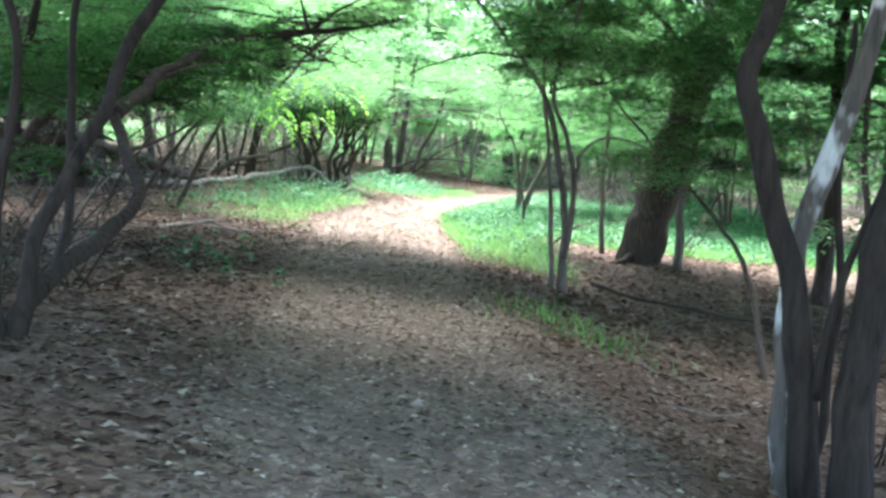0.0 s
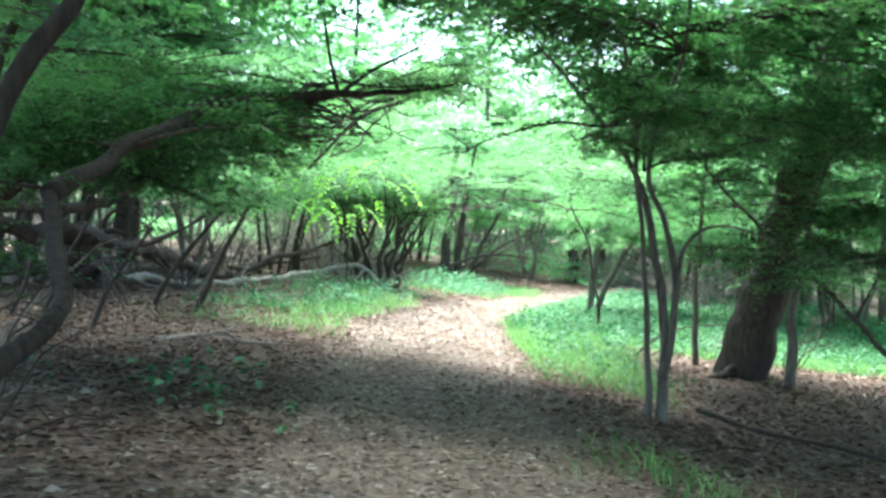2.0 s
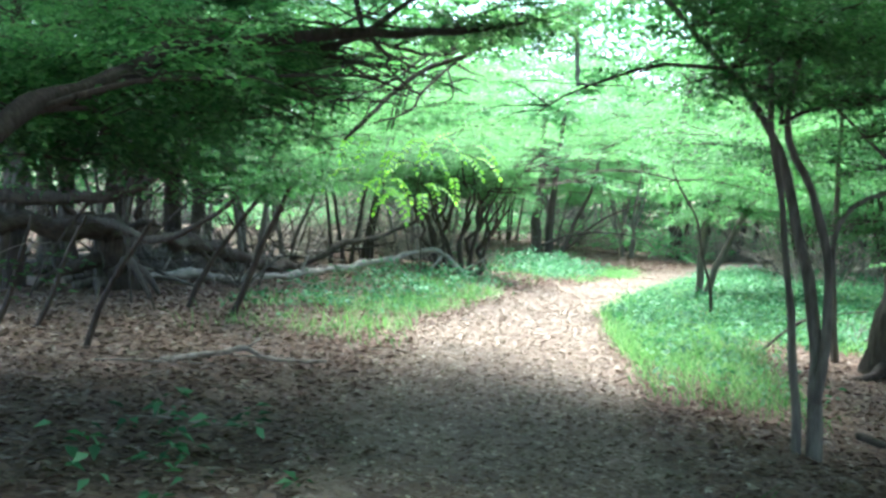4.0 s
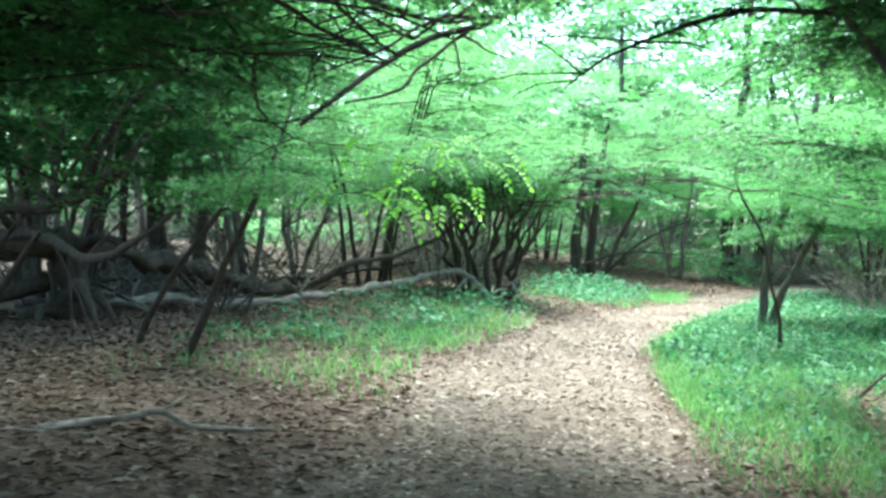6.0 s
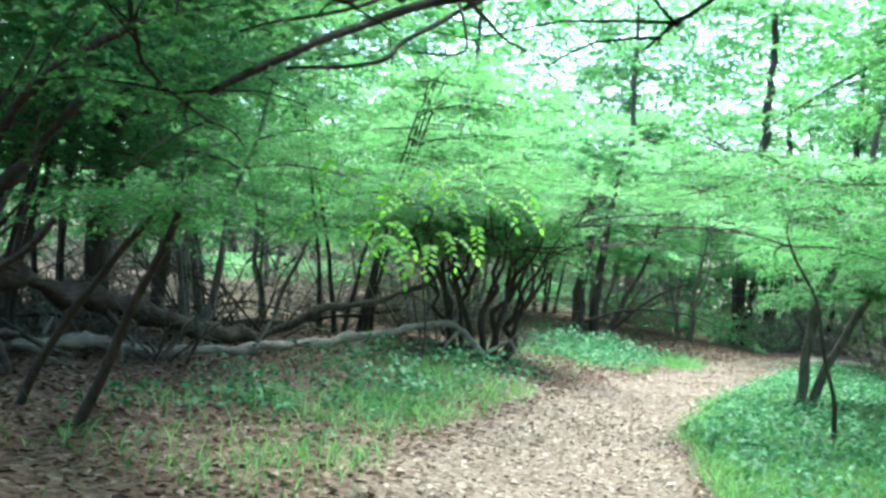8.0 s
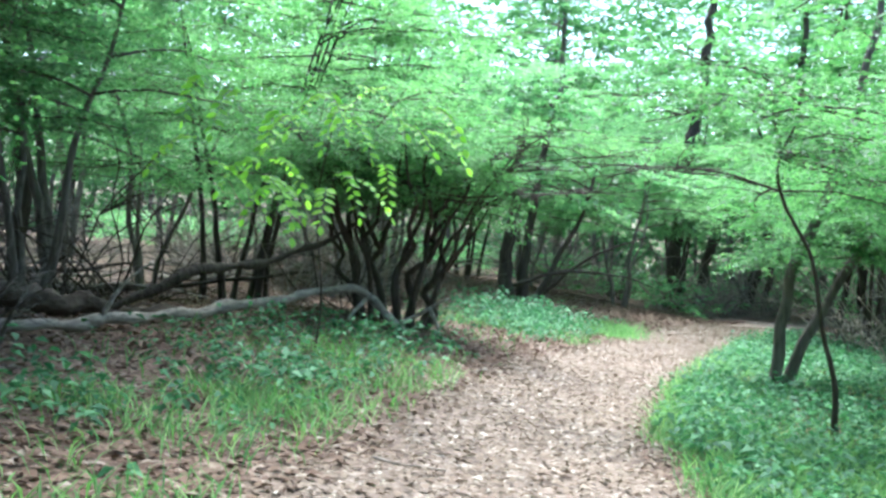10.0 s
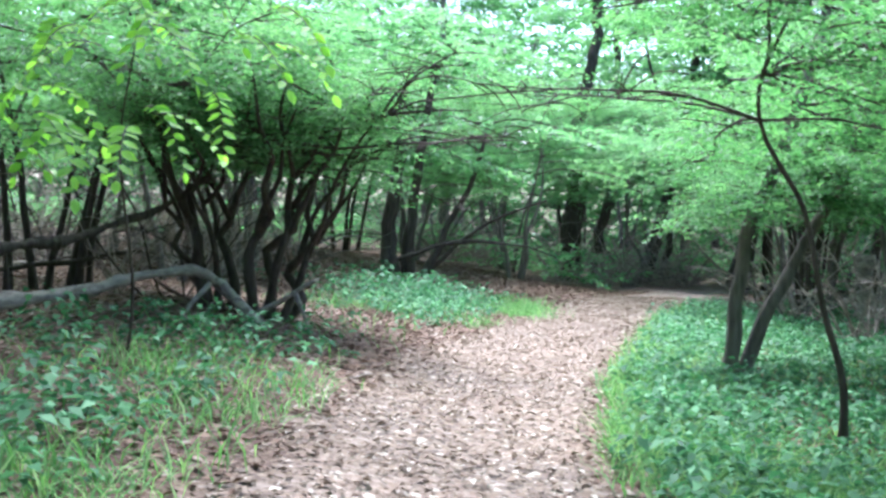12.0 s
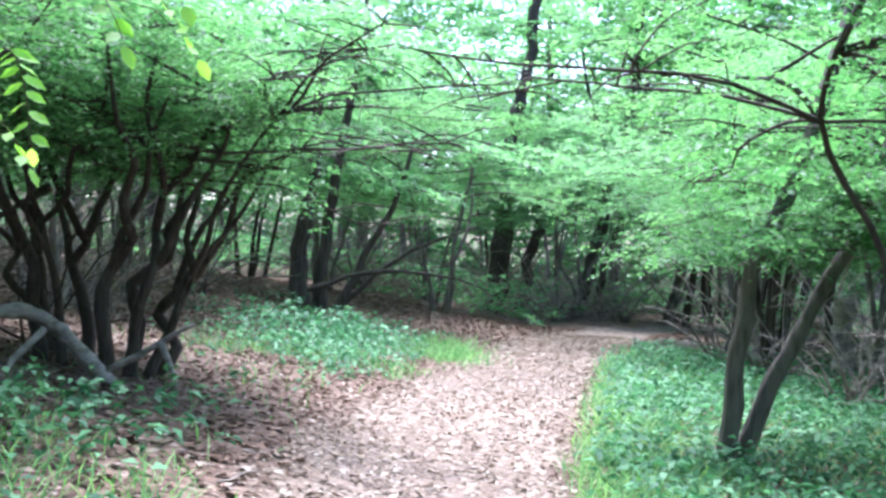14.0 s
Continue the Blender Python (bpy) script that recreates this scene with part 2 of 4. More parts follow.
def curve_points(rng, start, az, length, rise, sag, n=5, wander=0.12):
    p, out = np.array(start, float), [tuple(start)]
    for k in range(1, n):
        az += rng.normal(0, 0.22)
        step = length / (n - 1)
        u = k / (n - 1)
        p = p + step * np.array([math.cos(az), math.sin(az), rise - sag * u]) + rng.normal(0, wander * step, 3)
        out.append(tuple(p))
    return out


def foliage(rng, tree, starts, azimuths, lengths, rise, sag, r, bark_mat, leaf_mat, count, per, ll, lw, spread=0.38, spray=0.55, first=0.25, joined=False, cleared=False):
    """Limbs with their leaf sprays; returns nothing, hangs the parts on the tree."""
    leaves, twigs = [], Shape()
    for i, (st, az, ln) in enumerate(zip(starts, azimuths, lengths)):
        pts = curve_points(rng, st, az, ln, rise[i], sag)
        thick = r * rng.uniform(0.7, 1.1)
        if joined:
            twigs.tube(pts, thick, 0.006, 4, i, 0.1, 0.9)
        else:
            part("limb", Shape().tube(pts, thick, 0.005, 6, i, 0.1, 0.2).mesh("limb", bark_mat), tree)
        arr = np.array(pts)
        n = count
        u = rng.uniform(first, 1.0, n) * (len(arr) - 1)
        k = np.minimum(u.astype(int), len(arr) - 2)
        c = arr[k] + (arr[k + 1] - arr[k]) * (u - k)[:, None]
        shift = rng.normal(0, 1, (n, 3)) * np.array([spread, spread, spread * 0.22]) * ln * 0.45
        for q in range(0, n, 40 if joined else 6):
            twigs.tube([tuple(c[q]), tuple(c[q] + shift[q] * 0.6 + np.array([0, 0, 0.04])), tuple(c[q] + shift[q])], 0.008, 0.003, 3, q, 0, 0.8)
        c = c + shift
        out = az + rng.normal(0, 0.9, n)
        leaves.append(sprays(rng, c, out, rng.normal(0.0, 0.11, n), rng.uniform(0.6, 1.2, n) * spray, per, ll, lw))
    if cleared:  # walkers keep the air over the trail free of leaves
        kept = []
        for q in leaves:
            w = q[:, 0] + np.array(tree.location)
            free = (np.abs(w[:, 0] - np.interp(w[:, 1], TRAIL_Y, TRAIL_X)) > 1.3) | (w[:, 2] - ground_z(w[:, 0], w[:, 1]) > 2.75)
            kept.append(q[free])
        leaves = kept
    if twigs.v:
        tagged(part("branchwork", twigs.mesh("branchwork", bark_mat), tree), kind="stuff")
    return part("crown", quads("crown", np.concatenate(leaves), leaf_mat), tree)


# ---- ground: one sheet to the horizon ----
def build_ground():
    def axis(lo, hi, step, far):
        core = np.arange(lo, hi + 1e-6, step)
        grow = step * 1.35 ** np.arange(1, 60)
        out = np.cumsum(grow)
        out = out[out < far]
        return np.concatenate([(lo - out)[::-1], core, hi + out])

    xs, ys = axis(-9, 9, 0.16, 700), axis(-2, 46, 0.16, 900)
    gx, gy = np.meshgrid(xs, ys)
    near = np.exp(-np.maximum(0, np.hypot(gx, gy - 22) - 30) / 15)
    side = trail_side(gx, gy)
    lumps = np.sin(5.1 * gx + 2.2 * np.sin(3.3 * gy)) * np.sin(4.3 * gy + 1.7 * np.sin(2.9 * gx))
    hollow = 0.035 * np.exp(-(side / 0.8) ** 2)
    gz = ground_z(gx, gy) + near * (0.012 * lumps - hollow)
    v = np.stack([gx, gy, gz], -1).reshape(-1, 3)
    nx, ny = len(xs), len(ys)
    i = (np.arange(ny - 1)[:, None] * nx + np.arange(nx - 1)).ravel()
    f = np.stack([i, i + 1, i + nx + 1, i + nx], 1)
    me = bpy.data.meshes.new("ground")
    me.vertices.add(len(v)); me.vertices.foreach_set("co", v.astype(np.float32).ravel())
    me.loops.add(4 * len(f)); me.loops.foreach_set("vertex_index", f.astype(np.int32).ravel())
    me.polygons.add(len(f)); me.polygons.foreach_set("loop_start", np.arange(0, 4 * len(f), 4, dtype=np.int32))
    me.update(calc_edges=True)
    edge = side + 0.18 * np.sin(2.3 * gy + 1.3 * np.sin(1.1 * gy))
    worn = 1 - smooth(0.75, 1.15, np.abs(edge))
    at = me.attributes.new("trail", "FLOAT", "POINT")
    at.data.foreach_set("value", worn.astype(np.float32).ravel())
    me.polygons.foreach_set("use_smooth", [True] * len(me.polygons))
    me.materials.append(FLOOR)
    return tagged(new("ground", me), "brown forest floor of leaf litter with a worn footpath", "ground", kind="structure")


ground = build_ground()


def down(x, y, sink=0.0):
    return float(ground_z(x, y)) - sink


def local(pts, o):
    return [(p[0] - o[0], p[1] - o[1], p[2] - o[2]) for p in pts]


def stem_tree(label, base, stems, bark_mat, name="tree", group="", sides=9):
    """A thing at base with its stems: (name, points in the world, radius below, above, flare)."""
    o = (base[0], base[1], down(*base))
    t = thing(name, *o, label, "tree" if name != "shrub" else "shrub", group)
    for i, (n, pts, r0, r1, flare) in enumerate(stems):
        part(n, Shape().tube(local(pts, o), r0, r1, sides, i + int(10 * abs(base[0])), 0.1, 0.12, flare).mesh(n, bark_mat), t)
    return t, o


def crown_for(rng, t, o, origins, n, reach, az_mid, az_spread, rise, sag, r, bark_mat, leaf_mat, count, per, ll, lw, **kw):
    """n limbs out of the points origins (world), with leaves."""
    idx = rng.integers(0, len(origins), n)
    starts = [tuple(np.array(origins[i]) - np.array(o)) for i in idx]
    foliage(rng, t, starts, az_mid + rng.uniform(-az_spread, az_spread, n), rng.uniform(0.6, 1.0, n) * reach,
            rng.uniform(*rise, n), sag, r, bark_mat, leaf_mat, count, per, ll, lw, cleared=True, **kw)


# ---- trees close to the trail ----
rng = np.random.default_rng(5)

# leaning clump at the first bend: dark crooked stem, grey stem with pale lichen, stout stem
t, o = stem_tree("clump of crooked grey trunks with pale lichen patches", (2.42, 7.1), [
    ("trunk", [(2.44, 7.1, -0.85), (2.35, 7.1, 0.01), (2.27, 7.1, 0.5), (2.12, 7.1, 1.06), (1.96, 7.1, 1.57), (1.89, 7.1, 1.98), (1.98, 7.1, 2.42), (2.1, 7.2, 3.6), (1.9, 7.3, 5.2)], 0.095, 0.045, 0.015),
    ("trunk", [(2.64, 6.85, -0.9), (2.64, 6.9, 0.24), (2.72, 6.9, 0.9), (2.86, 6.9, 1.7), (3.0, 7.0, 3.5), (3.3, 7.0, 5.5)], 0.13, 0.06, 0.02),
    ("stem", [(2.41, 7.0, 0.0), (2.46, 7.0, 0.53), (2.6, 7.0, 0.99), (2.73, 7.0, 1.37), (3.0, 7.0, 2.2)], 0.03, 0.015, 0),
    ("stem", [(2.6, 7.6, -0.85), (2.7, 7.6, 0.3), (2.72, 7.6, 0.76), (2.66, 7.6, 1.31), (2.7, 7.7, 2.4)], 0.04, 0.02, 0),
], BARK_SHADED)
part("trunk", Shape().tube(local([(2.37, 7.3, -0.85), (2.3, 7.3, 0.18), (2.31, 7.3, 0.8), (2.4, 7.3, 1.17), (2.55, 7.3, 1.53), (2.65, 7.3, 2.0), (2.75, 7.3, 2.5), (2.9, 7.4, 3.8), (2.8, 7.5, 5.4)], o), 0.085, 0.045, 9, 4, 0.12, 0.12, 0.01).mesh("trunk", BARK_PALE), t, "grey trunk with pale lichen")
crown_for(rng, t, o, [(1.95, 7.3, 4.6), (1.9, 7.3, 5.2), (3.1, 7.0, 4.8), (3.3, 7.0, 5.5), (2.8, 7.5, 5.4), (2.9, 7.4, 3.8)], 26, 4.4, 0.5, 3.1, (0.1, 0.6), 0.5, 0.03, BARK_DARK, LEAF_DARK, 84, 12, 0.13, 0.075)

# added high limbs, above the view, that shade the trail beyond the clump
crown_for(rng, t, o, [(1.9, 7.3, 5.2), (2.8, 7.5, 5.4), (3.3, 7.0, 5.5)], 12, 5.4, 1.3, 0.9, (0.15, 0.45), 0.35, 0.03, BARK_DARK, LEAF_DARK, 84, 12, 0.13, 0.075)

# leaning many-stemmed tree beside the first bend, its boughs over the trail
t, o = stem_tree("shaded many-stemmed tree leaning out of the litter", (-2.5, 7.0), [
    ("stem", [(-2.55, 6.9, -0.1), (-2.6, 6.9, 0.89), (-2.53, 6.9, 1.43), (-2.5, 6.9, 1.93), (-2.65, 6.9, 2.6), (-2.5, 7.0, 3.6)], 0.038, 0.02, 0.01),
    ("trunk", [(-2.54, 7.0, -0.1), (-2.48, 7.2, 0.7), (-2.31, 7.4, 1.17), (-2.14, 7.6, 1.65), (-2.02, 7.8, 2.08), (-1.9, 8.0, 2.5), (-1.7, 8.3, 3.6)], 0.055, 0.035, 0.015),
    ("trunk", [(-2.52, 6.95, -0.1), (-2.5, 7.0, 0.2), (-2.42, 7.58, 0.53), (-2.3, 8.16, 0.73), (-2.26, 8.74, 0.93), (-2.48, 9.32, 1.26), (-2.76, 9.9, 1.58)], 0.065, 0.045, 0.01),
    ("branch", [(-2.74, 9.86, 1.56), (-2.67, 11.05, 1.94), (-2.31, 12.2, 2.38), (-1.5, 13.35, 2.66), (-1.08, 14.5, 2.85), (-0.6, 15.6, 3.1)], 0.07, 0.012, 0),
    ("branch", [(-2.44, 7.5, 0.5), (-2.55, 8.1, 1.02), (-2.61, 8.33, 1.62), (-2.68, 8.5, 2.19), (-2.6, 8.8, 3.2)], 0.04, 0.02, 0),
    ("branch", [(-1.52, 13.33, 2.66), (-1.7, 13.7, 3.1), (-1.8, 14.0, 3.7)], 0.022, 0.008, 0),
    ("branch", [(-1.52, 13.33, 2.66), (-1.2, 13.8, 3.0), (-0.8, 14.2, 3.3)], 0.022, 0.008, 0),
], BARK_SHADED)
crown_for(rng, t, o, [(-2.5, 7.0, 3.4), (-1.8, 8.2, 3.3), (-2.6, 8.8, 3.0)], 9, 2.6, 1.8, 1.6, (0.05, 0.45), 0.6, 0.025, BARK_DARK, LEAF_DARK, 84, 13, 0.07, 0.04)
crown_for(rng, t, o, [(-2.67, 11.05, 1.94), (-2.31, 12.2, 2.38), (-1.5, 13.35, 2.66), (-2.74, 10, 1.6)], 10, 2.2, 1.9, 1.5, (0.1, 0.4), 0.35, 0.02, BARK_DARK, LEAF_DARK, 84, 13, 0.065, 0.038)

# trunk carried on upwards, out of view, for an added crown that shades the litter
part("trunk", Shape().tube(local([(-1.72, 8.25, 3.5), (-1.8, 8.6, 4.8), (-1.6, 9.0, 6.2)], o), 0.035, 0.02, 7, 8).mesh("trunk", BARK_SHADED), t)
crown_for(rng, t, o, [(-1.8, 8.6, 4.8), (-1.65, 8.9, 5.8), (-1.6, 9.0, 6.2)], 18, 3.6, 0.0, 3.1, (-0.05, 0.35), 0.4, 0.025, BARK_DARK, LEAF_DARK, 84, 12, 0.13, 0.075)

# bough tree further along the same side
t, o = stem_tree("leaning dark tree with a long bough over the trail", (-5.0, 12.5), [
    ("trunk", [(-5.0, 12.5, -0.1), (-4.7, 12.6, 1.0), (-4.1, 12.7, 1.7), (-3.4, 12.8, 2.1), (-2.42, 13.0, 2.32)], 0.07, 0.05, 0.02),
    ("branch", [(-2.45, 13.0, 2.3), (-2.23, 14.2, 2.67), (-2.1, 15.4, 3.0), (-1.9, 16.6, 3.06), (-1.6, 17.9, 3.15), (-1.3, 19.0, 3.5)], 0.036, 0.012, 0),
    ("branch", [(-1.15, 19.3, 3.55), (-1.48, 18.4, 3.18), (-1.86, 17.8, 2.96), (-2.05, 16.6, 2.47), (-2.18, 15.8, 2.12)], 0.035, 0.016, 0),
    ("branch", [(-1.5, 18.5, 3.2), (-1.75, 17.6, 2.75), (-1.8, 17.0, 2.5), (-2.0, 16.2, 2.3)], 0.018, 0.008, 0),
    ("branch", [(-1.3, 19.0, 3.4), (-1.7, 18.2, 3.25), (-2.0, 17.3, 2.85), (-2.3, 16.4, 2.5)], 0.02, 0.008, 0),
    ("branch", [(-1.6, 18.2, 3.1), (-1.45, 17.6, 2.7), (-1.6, 17.0, 2.55)], 0.012, 0.005, 0),
    ("branch", [(-1.57, 18.3, 3.15), (-1.52, 19.3, 3.19), (-1.37, 20.0, 3.2)], 0.02, 0.008, 0),
    ("trunk", [(-4.6, 12.6, 1.1), (-4.6, 13.0, 2.4), (-4.3, 13.4, 4.0), (-4.4, 13.8, 6.0)], 0.06, 0.03, 0),
], BARK_DARK)
crown_for(rng, t, o, [(-2.23, 14.2, 2.67), (-2.1, 15.4, 3.0), (-3.4, 12.8, 2.1), (-3.9, 12.8, 1.9), (-4.5, 13.2, 3.0), (-4.5, 13.2, 2.4)], 22, 2.5, 1.9, 1.9, (-0.05, 0.35), 0.35, 0.02, BARK_DARK, LEAF, 84, 13, 0.06, 0.035)
crown_for(rng, t, o, [(-3.4, 12.8, 2.1), (-4.1, 12.7, 1.7), (-2.6, 13.0, 2.3), (-2.3, 14.0, 2.6), (-4.7, 12.6, 1.2)], 16, 1.9, -1.5, 1.3, (0.0, 0.35), 0.35, 0.016, BARK_DARK, LEAF, 84, 13, 0.06, 0.035)
crown_for(rng, t, o, [(-1.9, 16.6, 3.06), (-1.6, 17.9, 3.15), (-1.3, 19.0, 3.5), (-1.86, 17.8, 3.0)], 9, 1.8, 1.5, 2.0, (0.3, 0.7), 0.25, 0.014, BARK_DARK, LEAF, 60, 13, 0.06, 0.035)
crown_for(rng, t, o, [(-4.4, 13.8, 5.5), (-4.3, 13.4, 4.0)], 15, 4.2, 0.3, 3.1, (0.05, 0.4), 0.35, 0.025, BARK_DARK, LEAF, 84, 12, 0.12, 0.07)
# added long limbs overhead, unseen, to shade the litter left of the trail
crown_for(rng, t, o, [(-4.4, 13.8, 5.6), (-4.4, 13.8, 6.0)], 10, 6.6, 1.0, 0.45, (0.03, 0.15), 0.08, 0.025, BARK_DARK, LEAF_DARK, 84, 12, 0.15, 0.085, first=0.4, spread=0.25)

# slender many-stemmed tree on the other side
t, o = stem_tree("slender grey tree with several stems from one foot", (1.62, 14.6), [
    ("stem", [(1.65, 14.6, -0.5), (1.7, 14.72, 0.41), (1.6, 14.84, 1.16), (1.42, 14.96, 2.03), (1.04, 15.08, 2.65), (0.73, 15.2, 3.02), (0.3, 15.3, 3.5)], 0.06, 0.016, 0.012),
    ("stem", [(1.55, 14.6, -0.5), (1.48, 14.6, 0.62), (1.41, 14.6, 1.41), (1.32, 14.6, 2.11), (1.28, 14.6, 2.65), (1.1, 14.7, 3.6)], 0.035, 0.016, 0.005),
    ("stem", [(1.68, 14.65, 0.1), (1.78, 14.7, 1.07), (1.62, 14.7, 1.67), (1.45, 14.7, 2.06), (1.54, 14.7, 2.76), (1.75, 14.7, 3.41), (1.8, 14.8, 4.3)], 0.04, 0.016, 0),
    ("branch", [(1.76, 14.7, 0.92), (1.86, 14.8, 1.45), (2.21, 14.9, 1.68), (2.6, 15.0, 1.6), (2.95, 15.0, 1.4)], 0.025, 0.008, 0),
], BARK_GREY)
crown_for(rng, t, o, [(1.04, 15.08, 2.65), (0.73, 15.2, 3.0), (1.28, 14.6, 2.6), (1.54, 14.7, 2.8), (1.75, 14.7, 3.4), (1.1, 14.7, 3.5), (1.4, 14.8, 2.2)], 20, 2.0, 0.0, 3.1, (0.0, 0.5), 0.35, 0.018, BARK_DARK, LEAF, 84, 13, 0.06, 0.035)

crown_for(rng, t, o, [(1.8, 14.8, 4.2), (1.1, 14.7, 3.6), (1.75, 14.7, 3.6)], 10, 3.2, 0.0, 3.1, (0.1, 0.5), 0.3, 0.02, BARK_DARK, LEAF, 84, 12, 0.09, 0.052)
# added limbs above the view, reaching over the trail to shade it
crown_for(rng, t, o, [(1.8, 14.8, 4.2), (1.1, 14.7, 3.6)], 8, 3.6, 3.1, 1.1, (0.3, 0.6), 0.3, 0.02, BARK_DARK, LEAF, 84, 12, 0.09, 0.052)

# stem prolonged out of view; the three crowns on it are added shade casters
part("stem", Shape().tube(local([(1.78, 14.8, 4.1), (1.9, 15.2, 5.2), (2.2, 15.8, 6.4)], o), 0.022, 0.012, 7, 3).mesh("stem", BARK_GREY), t)
crown_for(rng, t, o, [(1.85, 15.0, 4.8), (1.9, 15.2, 5.2), (2.1, 15.6, 6.0)], 14, 3.4, 1.2, 1.6, (0.05, 0.3), 0.3, 0.02, BARK_DARK, LEAF_DARK, 80, 12, 0.11, 0.062)

crown_for(rng, t, o, [(1.85, 15.0, 4.8), (1.9, 15.2, 5.2), (2.1, 15.6, 6.0)], 7, 5.6, 2.7, 0.75, (0.08, 0.25), 0.12, 0.02, BARK_DARK, LEAF_DARK, 84, 12, 0.15, 0.085)

crown_for(rng, t, o, [(1.85, 15.0, 4.8), (1.9, 15.2, 5.2), (2.1, 15.6, 6.0)], 5, 4.6, -1.8, 0.7, (0.05, 0.25), 0.15, 0.02, BARK_DARK, LEAF_DARK, 70, 12, 0.13, 0.075)

# arching sapling
t, o = stem_tree("thin arching sapling over leaf litter", (3.2, 10.6), [
    ("stem", [(3.16, 10.5, -0.75), (3.39, 11.96, 0.03), (3.49, 13.42, 0.51), (3.31, 14.88, 1.07), (3.0, 16.34, 1.64), (2.65, 17.8, 2.34), (2.3, 18.6, 3.0)], 0.035, 0.012, 0),
    ("branch", [(3.4, 14.2, 0.8), (3.7, 14.6, 1.2), (3.9, 15.0, 1.35)], 0.02, 0.008, 0),
], BARK_DARK)
crown_for(rng, t, o, [(3.31, 14.88, 1.3), (3.0, 16.34, 1.7), (2.65, 17.8, 2.3), (2.4, 18.4, 2.8), (3.0, 16.3, 1.7)], 14, 1.9, 0.2, 2.6, (0.1, 0.55), 0.3, 0.014, BARK_DARK, LEAF, 84, 13, 0.06, 0.034)

# stout leaning tree with its thin neighbours
t, o = stem_tree("stout dark tree leaning over bare litter", (3.7, 20.4), [
    ("trunk", [(3.62, 20.4, -0.7), (3.7, 20.4, -0.1), (3.86, 20.4, 0.5), (4.09, 20.4, 1.28), (4.29, 20.4, 1.98), (4.58, 20.4, 3.0), (4.85, 20.4, 4.1), (5.3, 20.4, 6.5), (5.5, 20.5, 10)], 0.34, 0.18, 0.1),
    ("branch", [(4.58, 20.3, 3.0), (3.6, 19.9, 3.9), (2.6, 19.6, 4.6)], 0.08, 0.03, 0),
    ("branch", [(3.6, 20.2, -0.3), (3.3, 19.9, -0.36), (3.0, 19.8, -0.42)], 0.1, 0.04, 0),
], BARK_DARK, sides=14)
crown_for(rng, t, o, [(4.8, 20.4, 3.8), (5.1, 20.4, 5.5), (5.3, 20.4, 7.5), (3.4, 19.9, 3.9), (2.6, 19.6, 4.6)], 24, 3.4, 0.0, 3.1, (-0.05, 0.4), 0.5, 0.04, BARK_DARK, LEAF_DARK, 84, 13, 0.085, 0.048)
low = [(4.4, 20.2, 2.4), (3.7, 19.2, 2.9), (3.2, 18.3, 3.0), (2.8, 17.4, 2.9)]
part("branch", Shape().tube(local(low, o), 0.05, 0.012, 7, 5).mesh("branch", BARK_DARK), t)
low2 = [(4.45, 20.2, 2.6), (4.7, 19.2, 2.9), (5.1, 18.3, 2.9), (5.4, 17.4, 2.7)]
part("branch", Shape().tube(local(low2, o), 0.05, 0.012, 7, 6).mesh("branch", BARK_DARK), t)
crown_for(rng, t, o, low[1:] + low2[1:], 26, 2.0, -1.2, 2.2, (-0.05, 0.35), 0.25, 0.016, BARK_DARK, LEAF_DARK, 80, 13, 0.065, 0.038)
for base, pts, r, lab in (
    ((4.24, 19.8), [(4.24, 19.8, -0.7), (4.26, 19.8, 0.54), (4.31, 19.8, 1.22), (4.45, 19.8, 2.2), (4.9, 19.7, 3.6)], 0.085, "grey young tree beside a stout leaning trunk"),
    ((3.1, 21.0), [(3.1, 21, -0.35), (3.04, 21, 1.0), (3.08, 21, 2.22), (3.12, 21, 3.5), (3.0, 21, 4.8)], 0.045, "straight thin young tree"),
    ((2.0, 25.6), [(2.0, 25.6, -0.25), (1.95, 25.65, 0.4), (1.83, 25.8, 1.05), (1.75, 25.9, 1.5), (1.57, 26.0, 1.84), (1.42, 25.95, 2.13), (1.33, 25.6, 2.42), (1.5, 25.5, 2.9)], 0.029, "thin crooked young tree in ground cover"),
):
    t, o = stem_tree(lab, base, [("stem", pts, r, r * 0.4, 0.01)], BARK_DARK if r < 0.04 else BARK_GREY)
    crown_for(rng, t, o, pts[-3:], 16, 2.2, 0.0, 3.1, (-0.1, 0.35), 0.3, 0.014, BARK_DARK, LEAF_DARK, 64, 13, 0.06, 0.035)

# forked tree in the ground cover
t, o = stem_tree("grey forked tree rising out of green ground cover", (2.2, 29.0), [
    ("trunk", [(2.08, 29.0, -0.25), (2.1, 29.0, 0.35), (2.15, 29.0, 0.9), (2.25, 29.0, 1.4), (2.4, 29.0, 1.85), (2.57, 29.0, 2.35), (2.7, 29.0, 2.7), (2.85, 29.0, 3.3), (3.1, 29.0, 5.0)], 0.078, 0.042, 0.015),
    ("trunk", [(2.2, 29.08, -0.25), (2.31, 29.05, 0.25), (2.54, 29.0, 0.76), (2.72, 29.0, 1.1), (2.87, 29.0, 1.4), (3.1, 29.0, 1.85), (3.35, 29.05, 2.6), (3.7, 29.1, 3.6)], 0.072, 0.04, 0.012),
    ("branch", [(2.66, 29.0, 2.6), (2.4, 28.8, 2.75), (2.1, 28.6, 2.8), (1.8, 28.4, 2.75)], 0.03, 0.012, 0),
    ("branch", [(3.0, 29.0, 1.7), (3.3, 28.7, 2.0), (3.7, 28.4, 2.15)], 0.03, 0.012, 0),
], BARK_GREY, sides=10)
